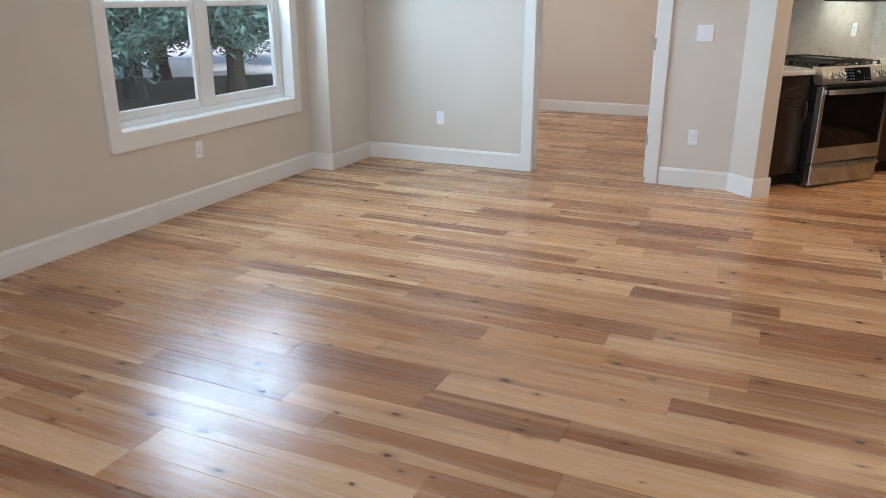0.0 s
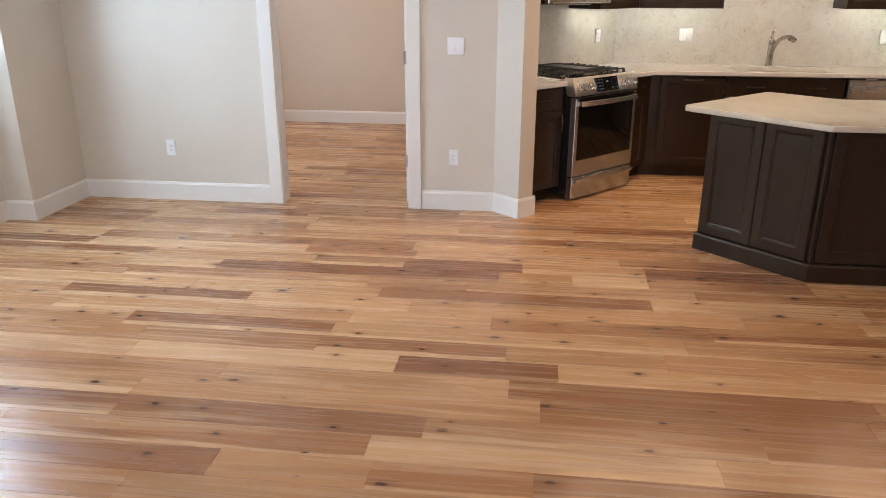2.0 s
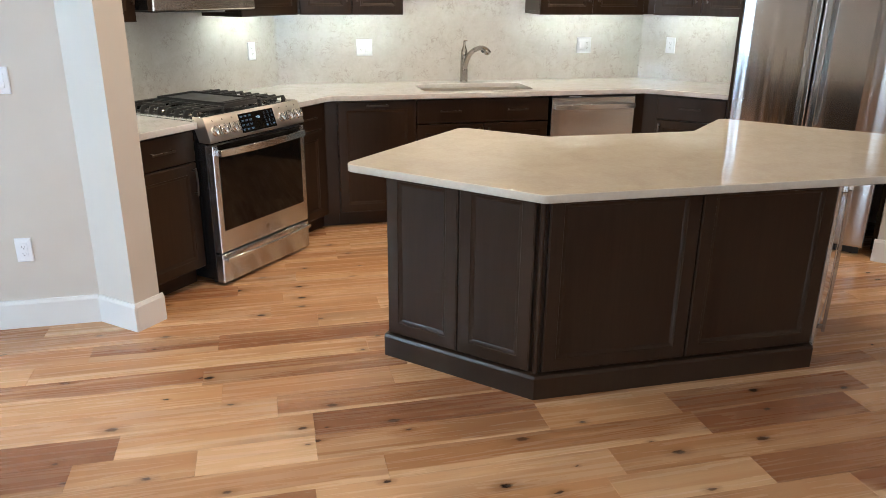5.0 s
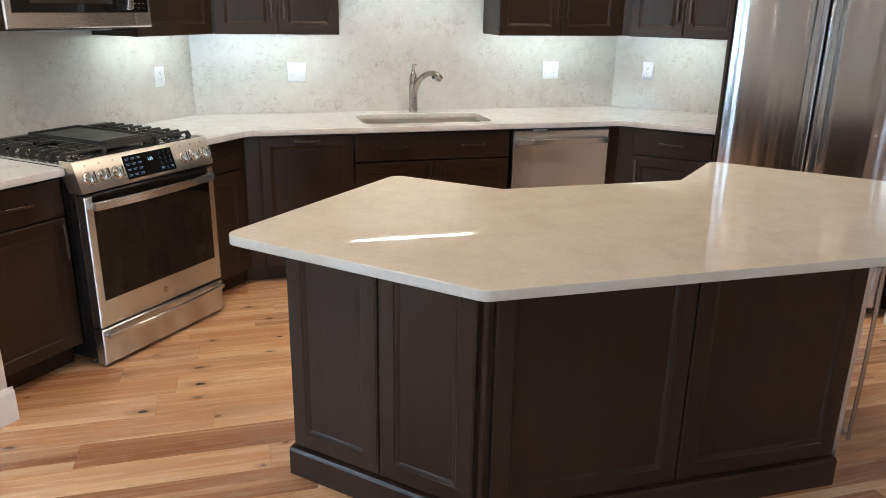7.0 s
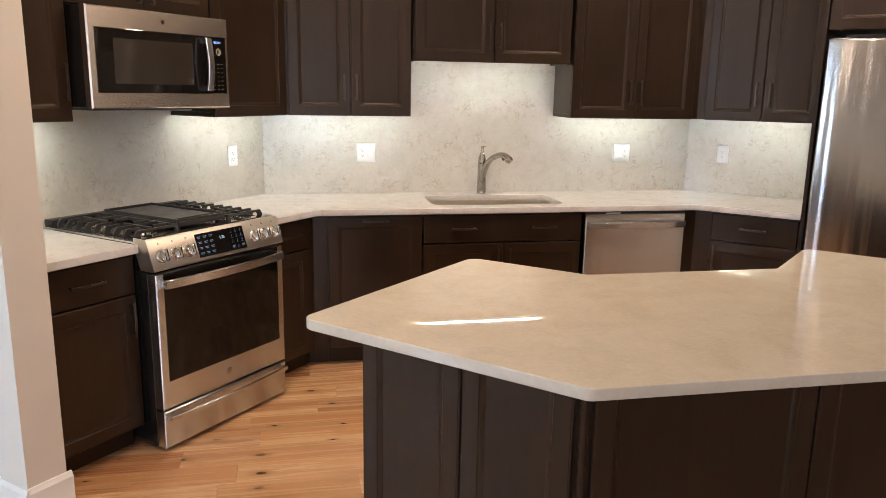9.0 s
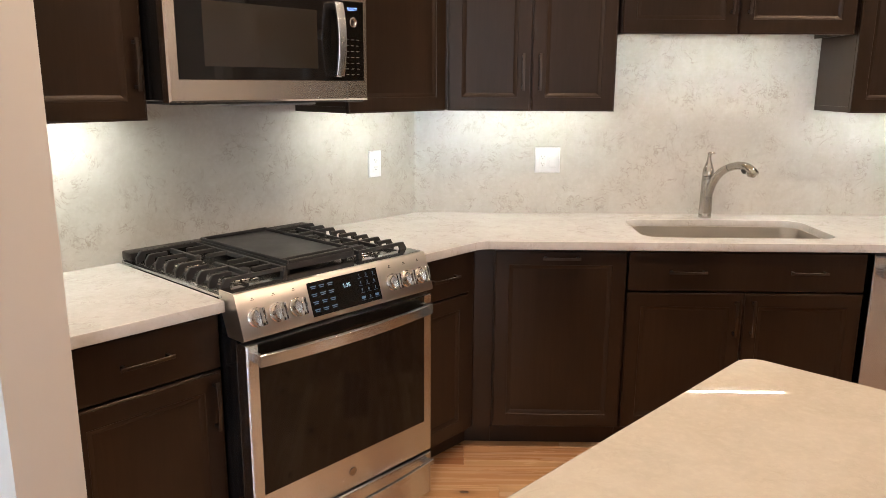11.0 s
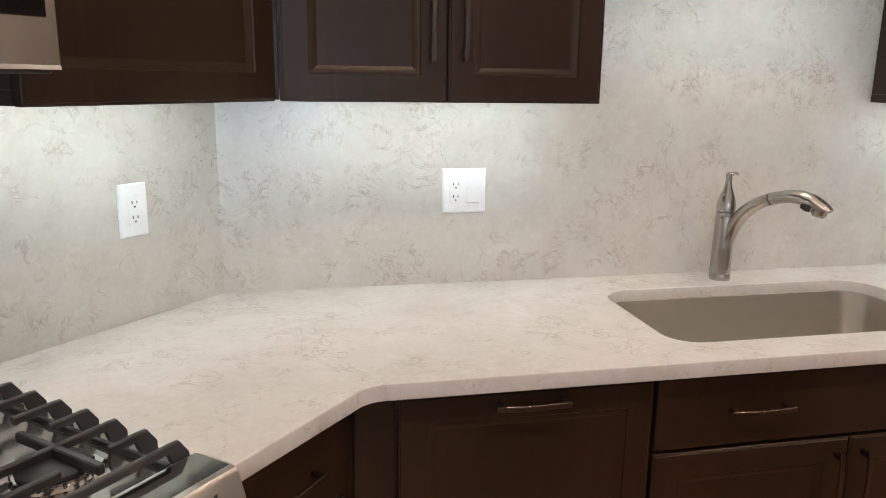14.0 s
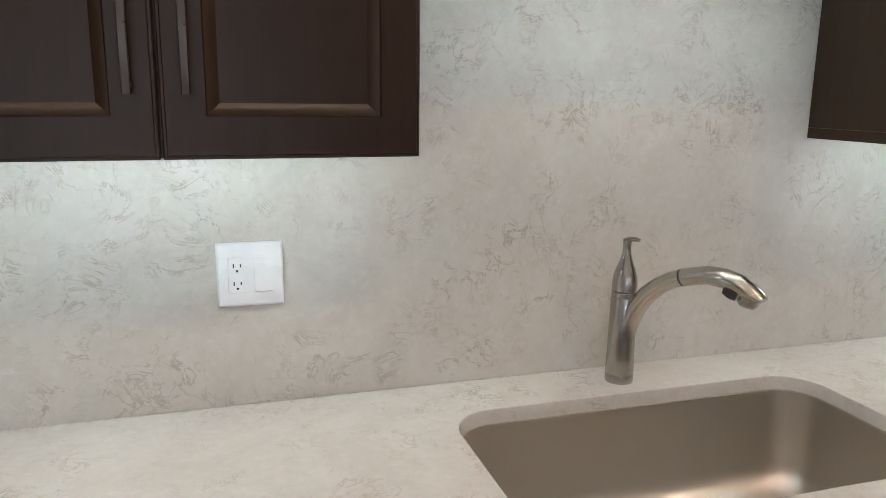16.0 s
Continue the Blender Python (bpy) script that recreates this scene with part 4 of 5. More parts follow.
    for a in ((x0, x0 + 0.008, y0, y1), (x1 - 0.008, x1, y0, y1), (x0 + 0.008, x1 - 0.008, y0, y0 + 0.009), (x0 + 0.008, x1 - 0.008, y0 + 0.034, y0 + 0.039), (x0 + 0.008, x1 - 0.008, y1 - 0.012, y1)):
        part("rim", bbox(*a, 0.967, 0.979, 0.002), iron, gd)
    for x in (x0 + 0.02, x1 - 0.02):
        for y in (y0 + 0.03, y1 - 0.03):
            part("leg", bbox(x - 0.007, x + 0.007, y - 0.007, y + 0.007, 0.925, 0.948), iron, gd)


steel_ledge = Mat("ledge_steel", (0.62, 0.60, 0.57), 0.09, 1.0).m
steel_panel = steel("panel_steel", (0.66, 0.62, 0.57), 0.33, "x")
steel_warm = steel("microwave_steel", (0.68, 0.62, 0.56), 0.27, "x", 0.02, 0.6)
key_print = Mat("dim_print", (0.22, 0.22, 0.22), 0.5).m
steel_knob = steel("knob_steel", (0.64, 0.62, 0.59), 0.24, "z")
steel_pan = Mat("pan_steel", (0.42, 0.41, 0.40), 0.16, 0.9).m
ink_mat = Mat("dark_print", (0.05, 0.045, 0.04), 0.5).m
steel_dark = steel("dark_steel", (0.36, 0.35, 0.34), 0.16, "x")
kitchen_range()


def microwave():
    W, z0, z1 = 0.760, 1.458, 1.874
    t = thing("microwave", RUN_L @ pose(-1.443, 0, 0), "stainless steel over-the-range microwave oven", "microwave")
    part("body", bbox(0.004, W - 0.004, -0.405, -0.004, z0 + 0.004, z1, 0.002), enamel, t, "black microwave body")
    bm = bmesh.new()
    nested(bm, 0.002, W - 0.002, z0, z1, [(0.0, -0.440), (0.006, -0.446)], -0.406)
    d = part("door", bm, steel_warm, t, "brushed steel microwave door", None, 25)
    bm = bmesh.new()
    nested(bm, 0.034, 0.738, z0 + 0.066, z1 - 0.085, [(0.0, -0.447), (0.002, -0.448)], -0.440)
    part("door_glass", bm, microwave_glass, d, "black glass front", None, 20)
    bm = bmesh.new()
    nested(bm, 0.118, 0.535, z0 + 0.105, z1 - 0.125, [(0.0, -0.4482), (0.001, -0.4484)], -0.4475)
    part("inner_window", bm, mesh_glass, d, "perforated window behind glass", None, 20)
    part("seam", bbox(0.658, 0.660, -0.4465, -0.440, z0 + 0.004, z0 + 0.068), slot_dark, d)
    # upright bowed handle
    pts, secs = [], []
    for i in range(15):
        f = i / 14
        s = 2 * f - 1
        pts.append((0.606, -0.474 - 0.016 * (1 - s * s), z0 + 0.082 + (z1 - z0 - 0.180) * f))
        secs.append(slat(0.006, 0.017, 0.002))
    bm = sweep(bmesh.new(), pts, secs, (1, 0, 0))
    for z in (z0 + 0.09, z1 - 0.106):
        box(bm, 0.596, 0.616, -0.474, -0.447, z - 0.012, z + 0.012, 0.002)
    part("handle", bm, steel_h, d, "bowed brushed steel handle")
    panel = part("control_panel", bbox(0.640, 0.732, -0.4488, -0.447, z0 + 0.074, z1 - 0.09), black_glass, t, "black glass control panel", None, 0)
    words("SELECT", 0.0135, blue_glow, panel, pose(0.686, -0.4492, z1 - 0.112, 90), "display_word")
    ring = lathe(bmesh.new(), [(0.0165, 0), (0.0165, 0.010), (0.0135, 0.0115), (0.0125, 0.004)], 28, pose(0.684, -0.448, z1 - 0.155, 90))
    part("dial", ring, chrome, panel, "polished ring dial")
    for r_ in range(7):
        for c in range(3):
            bm = bbox(0.656 + c * 0.0235, 0.668 + c * 0.0235, -0.4492, -0.4486, z0 + 0.086 + r_ * 0.0195, z0 + 0.0873 + r_ * 0.0195)
            part("key_print", bm, key_print, panel, "", None, 0)
    part("emblem", lathe(bmesh.new(), [(0.012, 0), (0.012, 0.001), (0.0105, 0.0016), (0.0105, 0.001)], 24, pose(0.375, -0.446, z1 - 0.042, 90)), steel_dark, d, "round emblem")
    part("base_plate", bbox(0.01, W - 0.01, -0.43, -0.01, z0 - 0.006, z0 + 0.004, 0.002), black_plastic, t, "black underside plate")
    part("grease_filter", bbox(0.22, 0.56, -0.40, -0.14, z0 - 0.014, z0 - 0.006, 0.004), grey_plastic, t, "grey mesh grease filter")


mesh_glass = Mat("mesh_glass", (0.030, 0.025, 0.020), 0.10, IOR=1.6).m
microwave_glass = Mat("microwave_glass", (0.010, 0.009, 0.008), 0.04, IOR=1.5).m
blue_glow = glow("blue_digits", (0.25, 0.45, 1.0), 1.6)
microwave()


def fridge():
    W = 0.905
    t = thing("refrigerator", RUN_R @ pose(0.898, 0, 0), "stainless steel french door refrigerator", "refrigerator")
    part("body", bbox(0.004, W - 0.004, -0.785, -0.03, 0.03, 1.83, 0.003), grey_dark, t, "dark grey cabinet")
    for x0, x1, hx in ((0.0, W / 2 - 0.003, W / 2 - 0.042), (W / 2 + 0.003, W, W / 2 + 0.042)):
        bm = bbox(x0, x1, -0.858, -0.790, 0.705, 1.846, 0.010, 3)
        d = part("door", bm, steel_fridge, t, "brushed steel door")
        pts, secs = [], []
        for i in range(21):
            f = i / 20
            s = 2 * f - 1
            pts.append((hx, -0.905 - 0.012 * (1 - s ** 4), 0.79 + 0.97 * f))
            secs.append(slat(0.009, 0.0145, 0.003))
        bm = sweep(bmesh.new(), pts, secs, (1, 0, 0))
        for z in (0.80, 1.75):
            box(bm, hx - 0.013, hx + 0.013, -0.905, -0.856, z - 0.014, z + 0.014, 0.003)
        part("handle", bm, nickel, d, "satin metal bar handle")
    dr = part("freezer_drawer", bbox(0.0, W, -0.858, -0.790, 0.055, 0.697, 0.010, 3), steel_fridge, t, "brushed steel freezer drawer")
    bm = bowed_bar(0.06, W - 0.06, 0.635, -0.905, -0.917, 0.009, 0.0145, -0.857)
    part("handle", bm, nickel, dr, "satin metal bar handle")
    part("kick_grille", bbox(0.02, W - 0.02, -0.80, -0.76, 0.0, 0.05, 0.002), black_plastic, t)
    part("hinge_cover", bbox(0.02, 0.12, -0.84, -0.74, 1.831, 1.852, 0.004), grey_plastic, t)
    part("hinge_cover", bbox(W - 0.12, W - 0.02, -0.84, -0.74, 1.831, 1.852, 0.004), grey_plastic, t)


grey_dark = painted("fridge_case", (0.09, 0.09, 0.095), 0.45, 0.03, 0.1)
fridge()


def dishwasher():
    W = 0.640
    t = thing("dishwasher", RUN_B @ pose(2.830, 0, 0), "stainless steel dishwasher under the worktop", "dishwasher")
    part("body", bbox(0.004, W - 0.004, -0.60, -0.01, 0.09, 0.872, 0.002), enamel, t, "dark dishwasher tub")
    bm = bmesh.new()
    nested(bm, 0.003, W - 0.003, 0.115, 0.862, [(0.0, -0.640), (0.005, -0.646)], -0.602)
    d = part("door", bm, steel_h, t, "brushed steel door", None, 25)
    part("control_strip", bbox(0.006, W - 0.006, -0.640, -0.604, 0.8625, 0.872, 0.001), black_plastic, t, "black top control strip")
    part("indicator", bbox(0.13, 0.22, -0.6415, -0.640, 0.864, 0.870), plate_white, t)
    part("handle", bowed_bar(0.02, W - 0.02, 0.800, -0.676, -0.692, 0.009, 0.018, -0.645), steel_h, d, "bowed brushed steel handle")
    part("toe_panel", bbox(0.003, W - 0.003, -0.555, -0.54, 0.0, 0.113), black_plastic, t)


dishwasher()


def sink():
    t = thing("kitchen_sink", pose(2.34, 8.21, 0.66), "undermount stainless steel sink basin set in quartz", "sink")
    bm = bmesh.new()
    loops = []
    levels = [(0.012, 0.222), (-0.004, 0.222), (-0.006, 0.20), (-0.014, 0.06), (-0.026, 0.026), (-0.050, 0.012), (-0.11, 0.006)]
    for grow, z in levels:
        pts = rounded([(-0.395 - grow, -0.205 - grow), (0.395 + grow, -0.205 - grow), (0.395 + grow, 0.205 + grow), (-0.395 - grow, 0.205 + grow)],
                      [max(0.02, 0.078 + grow * 0.5)] * 4, 8)
        loops.append([bm.verts.new((x, y, z)) for x, y in pts])
    for a, b in zip(loops, loops[1:]):
        for i in range(len(a)):
            bm.faces.new((a[i], a[(i + 1) % len(a)], b[(i + 1) % len(a)], b[i]))
    bm.faces.new(loops[-1])
    basin = part("basin", bm, steel_sink, t, "brushed steel basin", None, 50)
    so = basin.modifiers.new("shell", "SOLIDIFY")
    so.thickness, so.offset = 0.0015, 1
    dr = part("drain", lathe(bmesh.new(), [(0.056, 0.0060), (0.056, 0.0085), (0.046, 0.009), (0.042, 0.007)], 28, Matrix.Translation((0.0, 0.05, 0))), chrome, t, "polished drain ring")
    part("strainer", lathe(bmesh.new(), [(0.040, 0.0075), (0.030, 0.0095), (0.008, 0.012), (0.006, 0.020)], 24, Matrix.Translation((0.0, 0.05, 0))), chrome, dr)


sink()


def faucet():
    t = thing("kitchen_faucet", pose(2.340, 8.480, TOP, 0, 0, 0), "brushed nickel pull-out kitchen faucet", "faucet")
    body = lathe(bmesh.new(), [(0.0285, 0.0), (0.0290, 0.003), (0.0285, 0.016), (0.0280, 0.018), (0.0280, 0.019), (0.0288, 0.021), (0.0272, 0.10), (0.0262, 0.176), (0.0250, 0.180)], 36)
    b = part("body", body, nickel, t)
    part("collar", lathe(bmesh.new(), [(0.0240, 0.180), (0.0240, 0.1825), (0.0254, 0.1835), (0.0254, 0.1905), (0.0240, 0.192)], 36), nickel, b)
    part("seam", lathe(bmesh.new(), [(0.0235, 0.192), (0.0235, 0.1945)], 36), black_plastic, b)
    prof = [(0.0250, 0.1945), (0.0256, 0.204), (0.0240, 0.222), (0.0195, 0.238), (0.0130, 0.255), (0.0090, 0.270), (0.0080, 0.285), (0.0090, 0.295), (0.0086, 0.298)]
    h = part("lever", lathe(bmesh.new(), prof, 32), nickel, t, "slender bottle-shaped lever")
    part("lever_tip", sweep(bmesh.new(), [(-0.006, 0.003, 0.295), (0.003, -0.003, 0.299), (0.013, -0.010, 0.300), (0.020, -0.015, 0.298)],
                            [oval(0.0085, 0.005), oval(0.0090, 0.0052), oval(0.0082, 0.0046), oval(0.005, 0.003)]), nickel, h)
    # spout: leaves the body low, arcs up and over towards the basin
    d = Vector((0.40, -0.917, 0)).normalized()
    pts, secs = [], []
    prof = [(0.002, 0.060, 0.0200), (0.006, 0.095, 0.0205), (0.016, 0.130, 0.0205), (0.032, 0.165, 0.0200), (0.054, 0.196, 0.0192), (0.080, 0.220, 0.0183),
            (0.108, 0.237, 0.0175), (0.128, 0.245, 0.0172)]
    for r, z, w in prof:
        pts.append(d * r + Vector((0, 0, z)))
        secs.append(oval(w, w * 0.95, 22))
    sp = part("spout", sweep(bmesh.new(), pts, secs), nickel, t, "arched spout")
    pts, secs = [], []
    for r, z, w, hh in ((0.1275, 0.2448, 0.0178, 0.0172), (0.1312, 0.2463, 0.0178, 0.0172)):
        pts.append(d * r + Vector((0, 0, z)))
        secs.append(oval(w, hh, 22))
    part("joint_ring", sweep(bmesh.new(), pts, secs), black_plastic, sp)
    pts, secs = [], []
    for r, z, w, hh in ((0.1305, 0.2460, 0.0175, 0.0168), (0.150, 0.2520, 0.0182, 0.0168), (0.180, 0.2600, 0.0195, 0.0172), (0.212, 0.2600, 0.0215, 0.0185),
                        (0.240, 0.2540, 0.0235, 0.0185), (0.262, 0.2460, 0.0235, 0.0150), (0.280, 0.2390, 0.0200, 0.0100), (0.288, 0.2355, 0.0140, 0.0055)):
        pts.append(d * r + Vector((0, 0, z)))
        secs.append(oval(w, hh, 22))
    sh = part("spray_head", sweep(bmesh.new(), pts, secs), nickel, t, "pull-out spray head")
    m = Matrix.Translation(d * 0.258 + Vector((0, 0, 0.222))) @ Matrix.Rotation(math.atan2(d.y, d.x), 4, "Z") @ pose(0, 0, 0, 0, 14)
    part("spray_face", lathe(bmesh.new(), [(0.0165, 0.0), (0.0195, 0.004), (0.0200, 0.022)], 28, m), nickel, sh)
    noz = bmesh.new()
    for k in range(18):
        a = 2 * math.pi * k / 18
        lathe(noz, [(0.0012, -0.003), (0.0016, 0.001)], 6, m @ Matrix.Translation((0.0135 * math.cos(a), 0.0135 * math.sin(a), 0)))
    part("nozzle_ring", noz, black_plastic, sh)
    side = Vector((-d.y, d.x, 0))
    part("spray_button", sweep(bmesh.new(), [d * 0.222 - side * 0.0 + Vector((0, 0, 0.243)) - side * 0.0205, d * 0.236 + Vector((0, 0, 0.239)) - side * 0.0225, d * 0.248 + Vector((0, 0, 0.235)) - side * 0.021],
                               [oval(0.002, 0.006), oval(0.003, 0.0085), oval(0.002, 0.006)]), black_plastic, sh, "dark rubber spray button")


faucet()

# ---- the island ----


def island():
    cx = 2.583
    top = [(1.166, 5.957), (1.795, 5.328), (cx * 2 - 1.795, 5.328), (cx * 2 - 1.166, 5.957), (cx * 2 - 1.841, 6.660), (cx * 2 - 2.200, 6.334), (2.200, 6.334), (1.841, 6.660)]
    tagged(part("island_worktop", slab("island_worktop", [rounded(top, [0.045, 0.04, 0.04, 0.045, 0.05, 0.02, 0.02, 0.05])], TOP - 0.032, TOP, 0.004), island_stone),
           "cream quartz island worktop with angled ends", "countertop")
    t = thing("kitchen_island", pose(0, 0, 0), "dark stained angled kitchen island with panelled sides", "kitchen island")
    fl, fr, y = 1.872, 3.160, 5.530
    a = (fl, y)
    b = (fl - 0.512, y + 0.512)
    poly = [a, (fr, y), (fr + 0.02, y + 0.02), (3.66, 6.07), (3.30, 6.42), (2.95, 6.20), (2.22, 6.20), (1.86, 6.50), b]
    part("body", prism(bmesh.new(), poly, 0.02, TOP - 0.032), espresso, t, "", None, 0)

    def face(p, q, z0, z1, kind, e0=0.004, e1=0.004):
        ang = math.degrees(math.atan2(q[1] - p[1], q[0] - p[0]))
        d = math.hypot(q[0] - p[0], q[1] - p[1])
        ob = front(t, kind, e0, d - e1, z0, z1, 0.0)
        ob.matrix_basis = pose(p[0], p[1], 0, 0, 0, ang)
        return ob
    mid = ((a[0] + b[0]) / 2, (a[1] + b[1]) / 2)
    ZT = TOP - 0.036
    face(b, mid, 0.112, ZT, "panel", 0.006, 0.003)
    face(mid, a, 0.112, ZT, "panel", 0.003, 0.022)
    xm = (fl + fr) / 2 + 0.02
    face((fl, y), (xm, y), 0.112, ZT, "panel", 0.022, 0.003)
    face((xm, y), (fr, y), 0.112, ZT, "panel", 0.003, 0.006)
    # corner post
    part("corner_post", lathe(bmesh.new(), [(0.011, 0.108), (0.011, ZT)], 14, Matrix.Translation((fl - 0.002, y - 0.006, 0))), espresso, t)
    # plinth board round the foot
    prof = [(0.0, 0.0), (-0.036, 0.0), (-0.036, 0.092), (-0.030, 0.104), (0.0, 0.108)]

    def plinth(p, q, m0, m1):
        ang = math.degrees(math.atan2(q[1] - p[1], q[0] - p[0]))
        part("plinth", section(bmesh.new(), prof, -m0, math.hypot(q[0] - p[0], q[1] - p[1]) + m1), espresso, t, "", pose(p[0], p[1], 0, 0, 0, ang), 25)
    plinth(b, a, 0.006, 0.0149)
    plinth(a, (fr, y), 0.0149, 0.004)
    # glass-front wine cooler in the angled end
    ang = 45
    c = thing("beverage_cooler", pose(fr + 0.012, y + 0.012, 0, 0, 0, ang), "stainless steel framed beverage cooler in the island", "cooler")
    part("cabinet_case", bbox(0.006, 0.60, -0.004, 0.001, 0.06, 0.875), enamel, c)
    bm = bmesh.new()
    nested(bm, 0.004, 0.602, 0.075, 0.872, [(0.0, -0.020), (0.003, -0.023), (0.065, -0.023), (0.068, -0.020)], -0.005)
    d = part("door", bm, steel_h, c, "brushed steel cooler door frame", None, 25)
    part("door_glass", bbox(0.068, 0.538, -0.0215, -0.020, 0.142, 0.805), black_glass, d, "dark glass", None, 0)
    part("handle", sweep(bmesh.new(), [(0.040, -0.050, 0.15), (0.040, -0.054, 0.48), (0.040, -0.050, 0.80)], [slat(0.007, 0.011, 0.002)] * 3, (1, 0, 0)), nickel, d)
    for z in (0.17, 0.78):
        part("handle_post", bbox(0.033, 0.047, -0.051, -0.0228, z - 0.01, z + 0.01, 0.002), nickel, d)


island()

# ---- ceiling downlights ----


def downlight(x, y, power, color=WARM):
    t = thing("ceiling_light", pose(x, y, CEIL), "recessed round warm ceiling downlight, unseen, some added as fill", "ceiling light", "downlights")
    part("trim_ring", lathe(bmesh.new(), [(0.088, 0.0), (0.088, -0.003), (0.070, -0.008), (0.062, -0.002)], 32), plate_white, t)
    part("lens", lathe(bmesh.new(), [(0.060, -0.003), (0.060, -0.0045)], 32), lamp_glow, t)
    area("downlight_lamp", pose(x, y, CEIL - 0.012), 0.12, 0.12, power, color, "DISK", 160)


for x, y, p in ((1.50, 7.62, 0.50), (3.20, 7.62, 0.58), (3.95, 6.95, 0.7), (0.95, 6.75, 1.05), (0.75, 5.45, 0.95), (1.85, 6.90, 1.35), (3.30, 6.90, 1.10),
                # living area: unseen downlights, added as warm fill for walls and floor
                (-1.6, 4.4, 0.80), (1.9, 4.6, 0.42), (0.2, 2.6, 0.32), (-1.6, 0.8, 0.5), (3.6, 1.6, 0.75), (5.6, 4.2, 1.4), (5.6, 0.8, 0.4)):
    downlight(x, y, DOWN_W * p)
# far room: unseen downlights, added to brighten it
for x, y in ((-2.4, 8.6), (-0.9, 9.2)):
    downlight(x, y, DOWN_W * 1.0)

# ---- outside the window ----


def outdoors():
    g = Mat("lawn", (0.05, 0.06, 0.03), 0.9)
    p = g.coords()
    g.color(g.ramp(g.noise(p, 1.6, 6, 0.65), [(0.3, (0.020, 0.020, 0.014)), (0.5, (0.040, 0.042, 0.024)), (0.7, (0.045, 0.075, 0.025))]))
    g.bump(g.noise(p, 40, 4), 0.6, 0.03)
    bm = bmesh.new()
    # ground around the house, left open under the building
    for x0, x1, y0, y1 in ((-900, -3.5, -900, 900), (7.3, 900, -900, 900), (-3.5, 7.3, -900, -2.4), (-3.5, 7.3, 10.4, 900)):
        bm.faces.new([bm.verts.new(c) for c in ((x0, y0, -0.5), (x1, y0, -0.5), (x1, y1, -0.5), (x0, y1, -0.5))])
    tagged(part("ground", bm, g.m, None, "", None, 0), "shaded lawn and bare soil around the house", "ground", "", "structure")
    r = Mat("pale_concrete", (0.55, 0.55, 0.54), 0.85)
    r.color(r.ramp(r.noise(r.coords(), 0.5, 5), [(0.3, (0.66, 0.66, 0.65)), (0.7, (0.78, 0.78, 0.77))]))
    bm = prism(bmesh.new(), [(-50, 20.2), (50, 20.2), (50, 60), (-50, 60)], -0.49, -0.47)
    ob = part("road", bm, r.m, None, "", pose(0.3, 0.53, 0, 0, 0, 44.2), 0)
    tagged(ob, "pale sunlit concrete road beyond the trees", "road", "", "structure")

    bark = Mat("bark", (0.022, 0.019, 0.016), 0.95)
    bark.bump(bark.noise(bark.coords((9, 9, 2)), 3, 4), 0.8, 0.03)
    leafm = Mat("conifer_needles", (0.05, 0.08, 0.05), 0.75)
    leafm.color(leafm.ramp(leafm.node("NewGeometry").outputs["Random Per Island"], [(0.0, (0.035, 0.110, 0.088)), (0.6, (0.075, 0.19, 0.150)), (1.0, (0.13, 0.26, 0.205))]))
    rng = np.random.default_rng(7)

    def conifer(x, y, h, spread, low):
        t = thing("conifer_tree", pose(x, y, -0.5, 0, 0, float(rng.uniform(0, 360))), "dark green conifer tree with low drooping branches", "tree", "trees outside")
        part("trunk", lathe(bmesh.new(), [(0.24, 0), (0.18, 0.4), (0.15, 1.5), (0.10, h * 0.5), (0.03, h)], 12), bark.m, t)
        limb = bmesh.new()
        vs, fs = [], []
        n = int(h * 13)
        for k in range(n):
            z = low + (h - low) * (k / n) ** 1.15
            reach = spread * (1 - (z - low) / (h - low)) ** 0.75 * rng.uniform(0.65, 1.1) + 0.15
            a = rng.uniform(0, 2 * math.pi)
            d = Vector((math.cos(a), math.sin(a), 0))
            droop = rng.uniform(0.12, 0.42)
            pts = [Vector((0, 0, z)) + d * (reach * f) + Vector((0, 0, 0.12 * reach * f - droop * reach * f * f)) for f in (0, 0.35, 0.7, 1.0)]
            sweep(limb, pts, [oval(0.035 * (1 - 0.8 * f), 0.035 * (1 - 0.8 * f), 5) for f in (0, 0.35, 0.7, 1.0)])
            m = int(90 + reach * 110)
            for j in range(m):
                f = rng.uniform(0.12, 1.0)
                c = d * (reach * f) + Vector((0, 0, z + 0.12 * reach * f - droop * reach * f * f))
                c += Vector(rng.normal(0, 1, 3)) * (0.10 + 0.10 * (1 - f)) + Vector((0, 0, -0.06))
                s = rng.uniform(0.025, 0.075)
                u = (d + Vector(rng.normal(0, 0.6, 3))).normalized() * s * 1.7
                v = Vector(rng.normal(0, 1, 3)).normalized() * s * 0.55
                i = len(vs)
                vs += [c - u, c + v, c + u, c - v * 0.8]
                fs += [(i, i + 1, i + 2, i + 3)]
        me = bpy.data.meshes.new("crown")
        me.from_pydata([tuple(q) for q in vs], [], fs)
        part("crown", finish(me, leafm.m, 0), leafm.m, t, "drooping needle sprays")
        part("branches", limb, bark.m, t)
    for x, y, h, s, low in ((-11.6, 11.9, 6, 2.9, 1.15), (-9.6, 12.6, 6.5, 3.0, 1.25), (-14.5, 10.5, 6, 3.0, 1.2), (-8.0, 15.0, 6.5, 3.0, 1.3), (-13.5, 14.6, 6.5, 3.2, 1.5), (-16, 17, 7, 3.2, 2.0), (-20.5, 12, 7, 3.0, 1.7), (-11.8, 19.5, 7, 3.2, 1.9)):
        conifer(x, y, h, s, low)
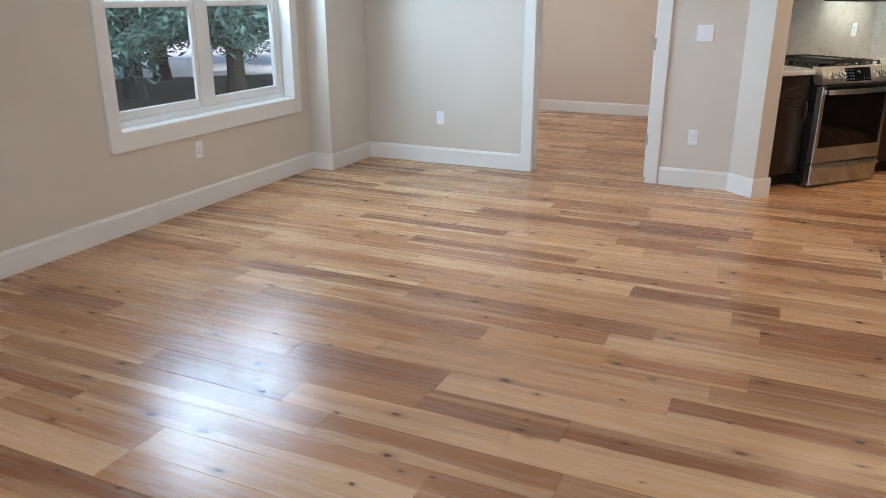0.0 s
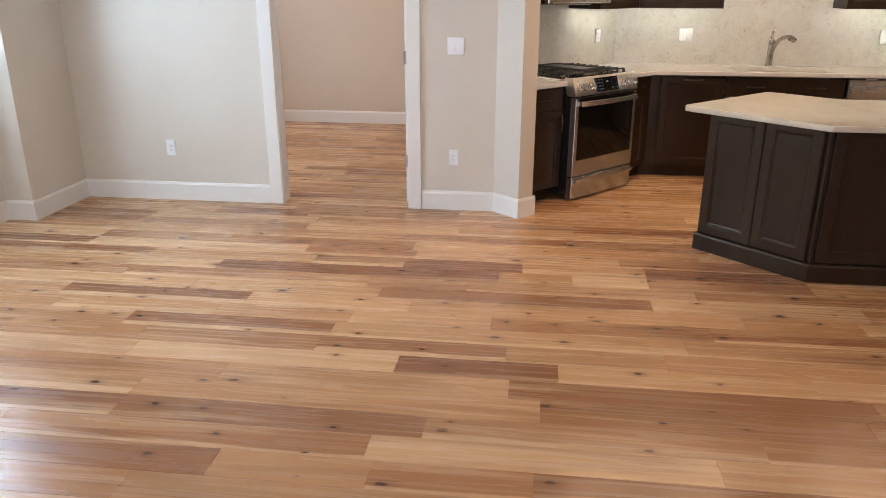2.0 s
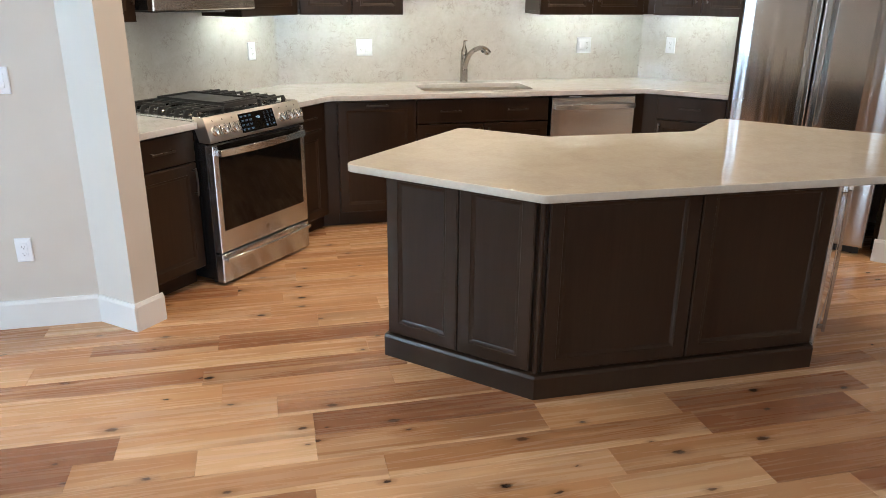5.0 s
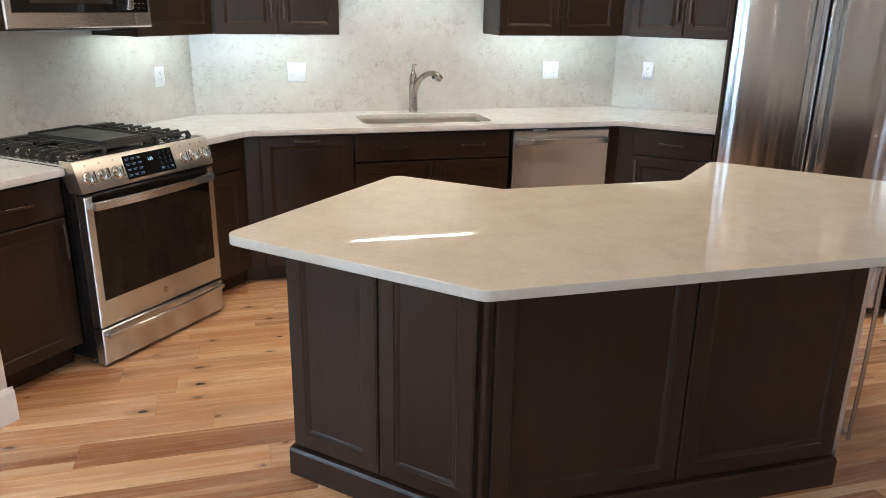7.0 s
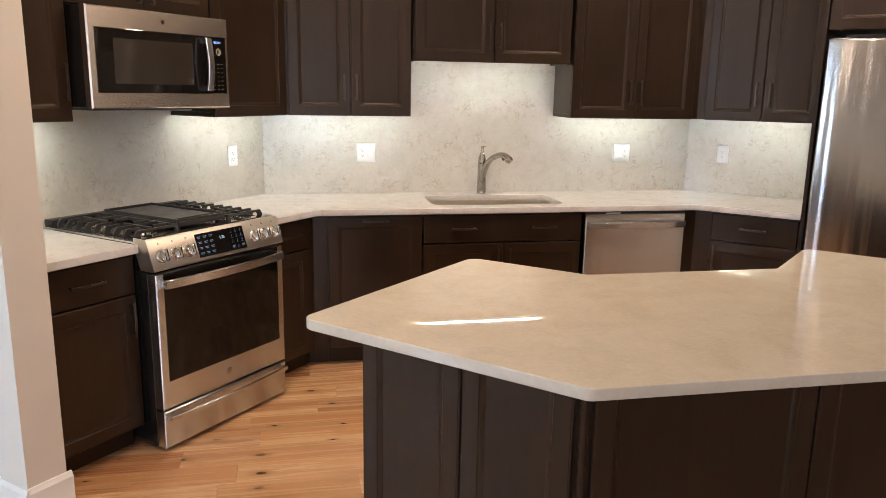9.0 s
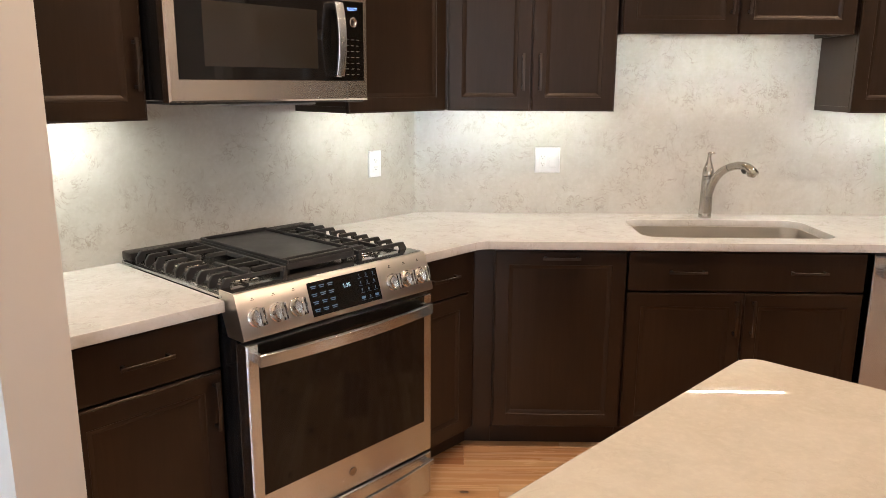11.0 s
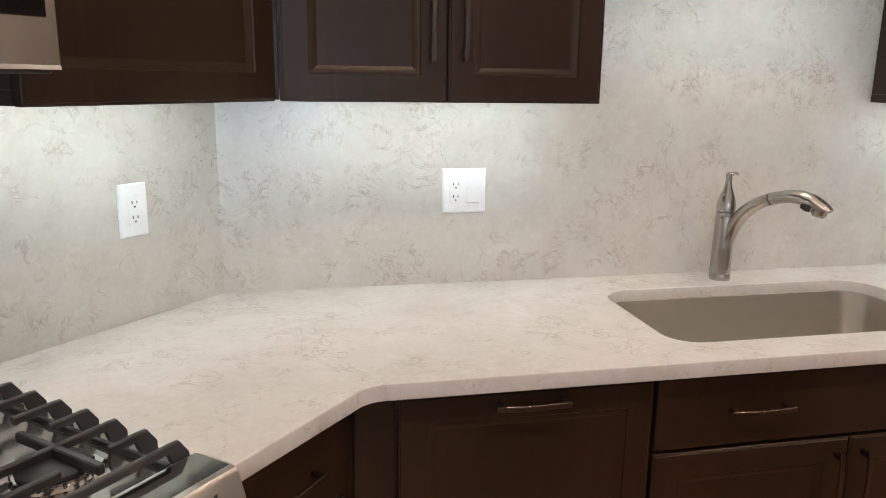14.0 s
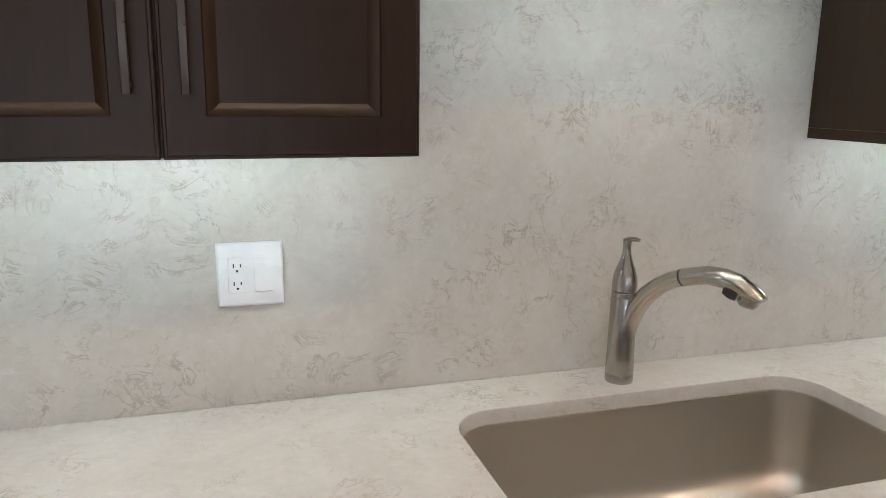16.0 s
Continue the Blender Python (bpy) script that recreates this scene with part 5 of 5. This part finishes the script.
    # low dark hedge beyond the road
    hm = []
    hf = []
    for k in range(5200):
        s0 = rng.uniform(-30, 34)
        c = Vector((-33 + s0 * 0.70, 33 + s0 * 0.70, -0.5 + abs(rng.normal(0, 1.6)))) + Vector((rng.normal(0, 0.8), rng.normal(0, 0.8), 0))
        u, v = Vector(rng.normal(0, 1, 3)) * 0.35, Vector(rng.normal(0, 1, 3)) * 0.35
        i = len(hm)
        hm += [tuple(c - u), tuple(c + v), tuple(c + u), tuple(c - v)]
        hf.append((i, i + 1, i + 2, i + 3))
    me = bpy.data.meshes.new("far_hedge")
    me.from_pydata(hm, [], hf)
    tagged(part("far_hedge", finish(me, leafm.m, 0), leafm.m), "dark far hedge across the road", "hedge", "", "stuff")


outdoors()

# ---- floor boards, last ----


def floor():
    base = tagged(part("floor", bbox(WIN_X - 0.18, RIGHT_X + 0.18, BACK_Y - 0.18, FAR_Y + 0.15, -0.06, -0.011), subfloor_mat, None, "", None, 0),
                  "knotty hickory plank floor in mixed browns", "floor", "", "structure")
    PW, TH, CH = 0.1585, 0.010, 0.0006
    lengths = [0.42, 0.56, 0.71, 0.88, 1.06, 1.24, 1.45, 1.68]
    verts_of = {}

    def board(l):
        g = 0.0002
        x0, x1, y0, y1 = g, l - g, g, PW - g
        v = [(x0, y0, -TH), (x1, y0, -TH), (x1, y1, -TH), (x0, y1, -TH), (x0, y0, -CH), (x1, y0, -CH), (x1, y1, -CH), (x0, y1, -CH),
             (x0 + CH, y0 + CH, 0), (x1 - CH, y0 + CH, 0), (x1 - CH, y1 - CH, 0), (x0 + CH, y1 - CH, 0)]
        f = [(8, 9, 10, 11)]
        for a in (0, 4):
            for i in range(4):
                j = (i + 1) % 4
                f.append((a + i, a + j, a + 4 + j, a + 4 + i))
        return v, f
    for l in lengths:
        v, f = board(l)
        me = bpy.data.meshes.new("plank")
        me.from_pydata(v, [], f)
        verts_of[l] = finish(me, floor_wood, 0)
    rng = np.random.default_rng(23)
    vs, fs = [], []
    singles = 0
    rows = int((FAR_Y - BACK_Y) / PW) + 1
    y_first = 4.642 - PW * int((4.642 - BACK_Y) / PW)
    for k in range(-1, rows):
        y = y_first + k * PW
        if y > FAR_Y:
            break
        x = -3.42 - float(rng.uniform(0, 0.15))
        x_end = RIGHT_X if y < WALL_Y else (12.60 - y if y < 8.70 else 0.55)
        while x < x_end:
            l = lengths[int(rng.choice(8, p=[0.06, 0.10, 0.14, 0.17, 0.18, 0.15, 0.12, 0.08]))]
            while x + l > x_end + 0.14 and l > lengths[0]:
                l = lengths[lengths.index(l) - 1]
            if x + l > x_end + 0.16:
                break
            near = 2.3 < y < 7.75 and -1.9 < x + l / 2 < 2.1 and singles < 300
            if near:
                part("plank", verts_of[l], floor_wood, base, "", pose(x, y, 0, float(rng.normal(0, 0.05)), 0, 0))
                singles += 1
            else:
                v, f = board(l)
                i = len(vs)
                lean = float(rng.normal(0, 0.0008))
                vs += [(a + x, b + y, c + lean * (b - PW / 2)) for a, b, c in v]
                fs += [tuple(q + i for q in face) for face in f]
            x += l
    me = bpy.data.meshes.new("plank_field")
    me.from_pydata(vs, [], fs)
    rest = part("plank_field", finish(me, floor_wood, 0), floor_wood, base)
    tagged(rest, "further hickory planks", "", "", "stuff")


floor()
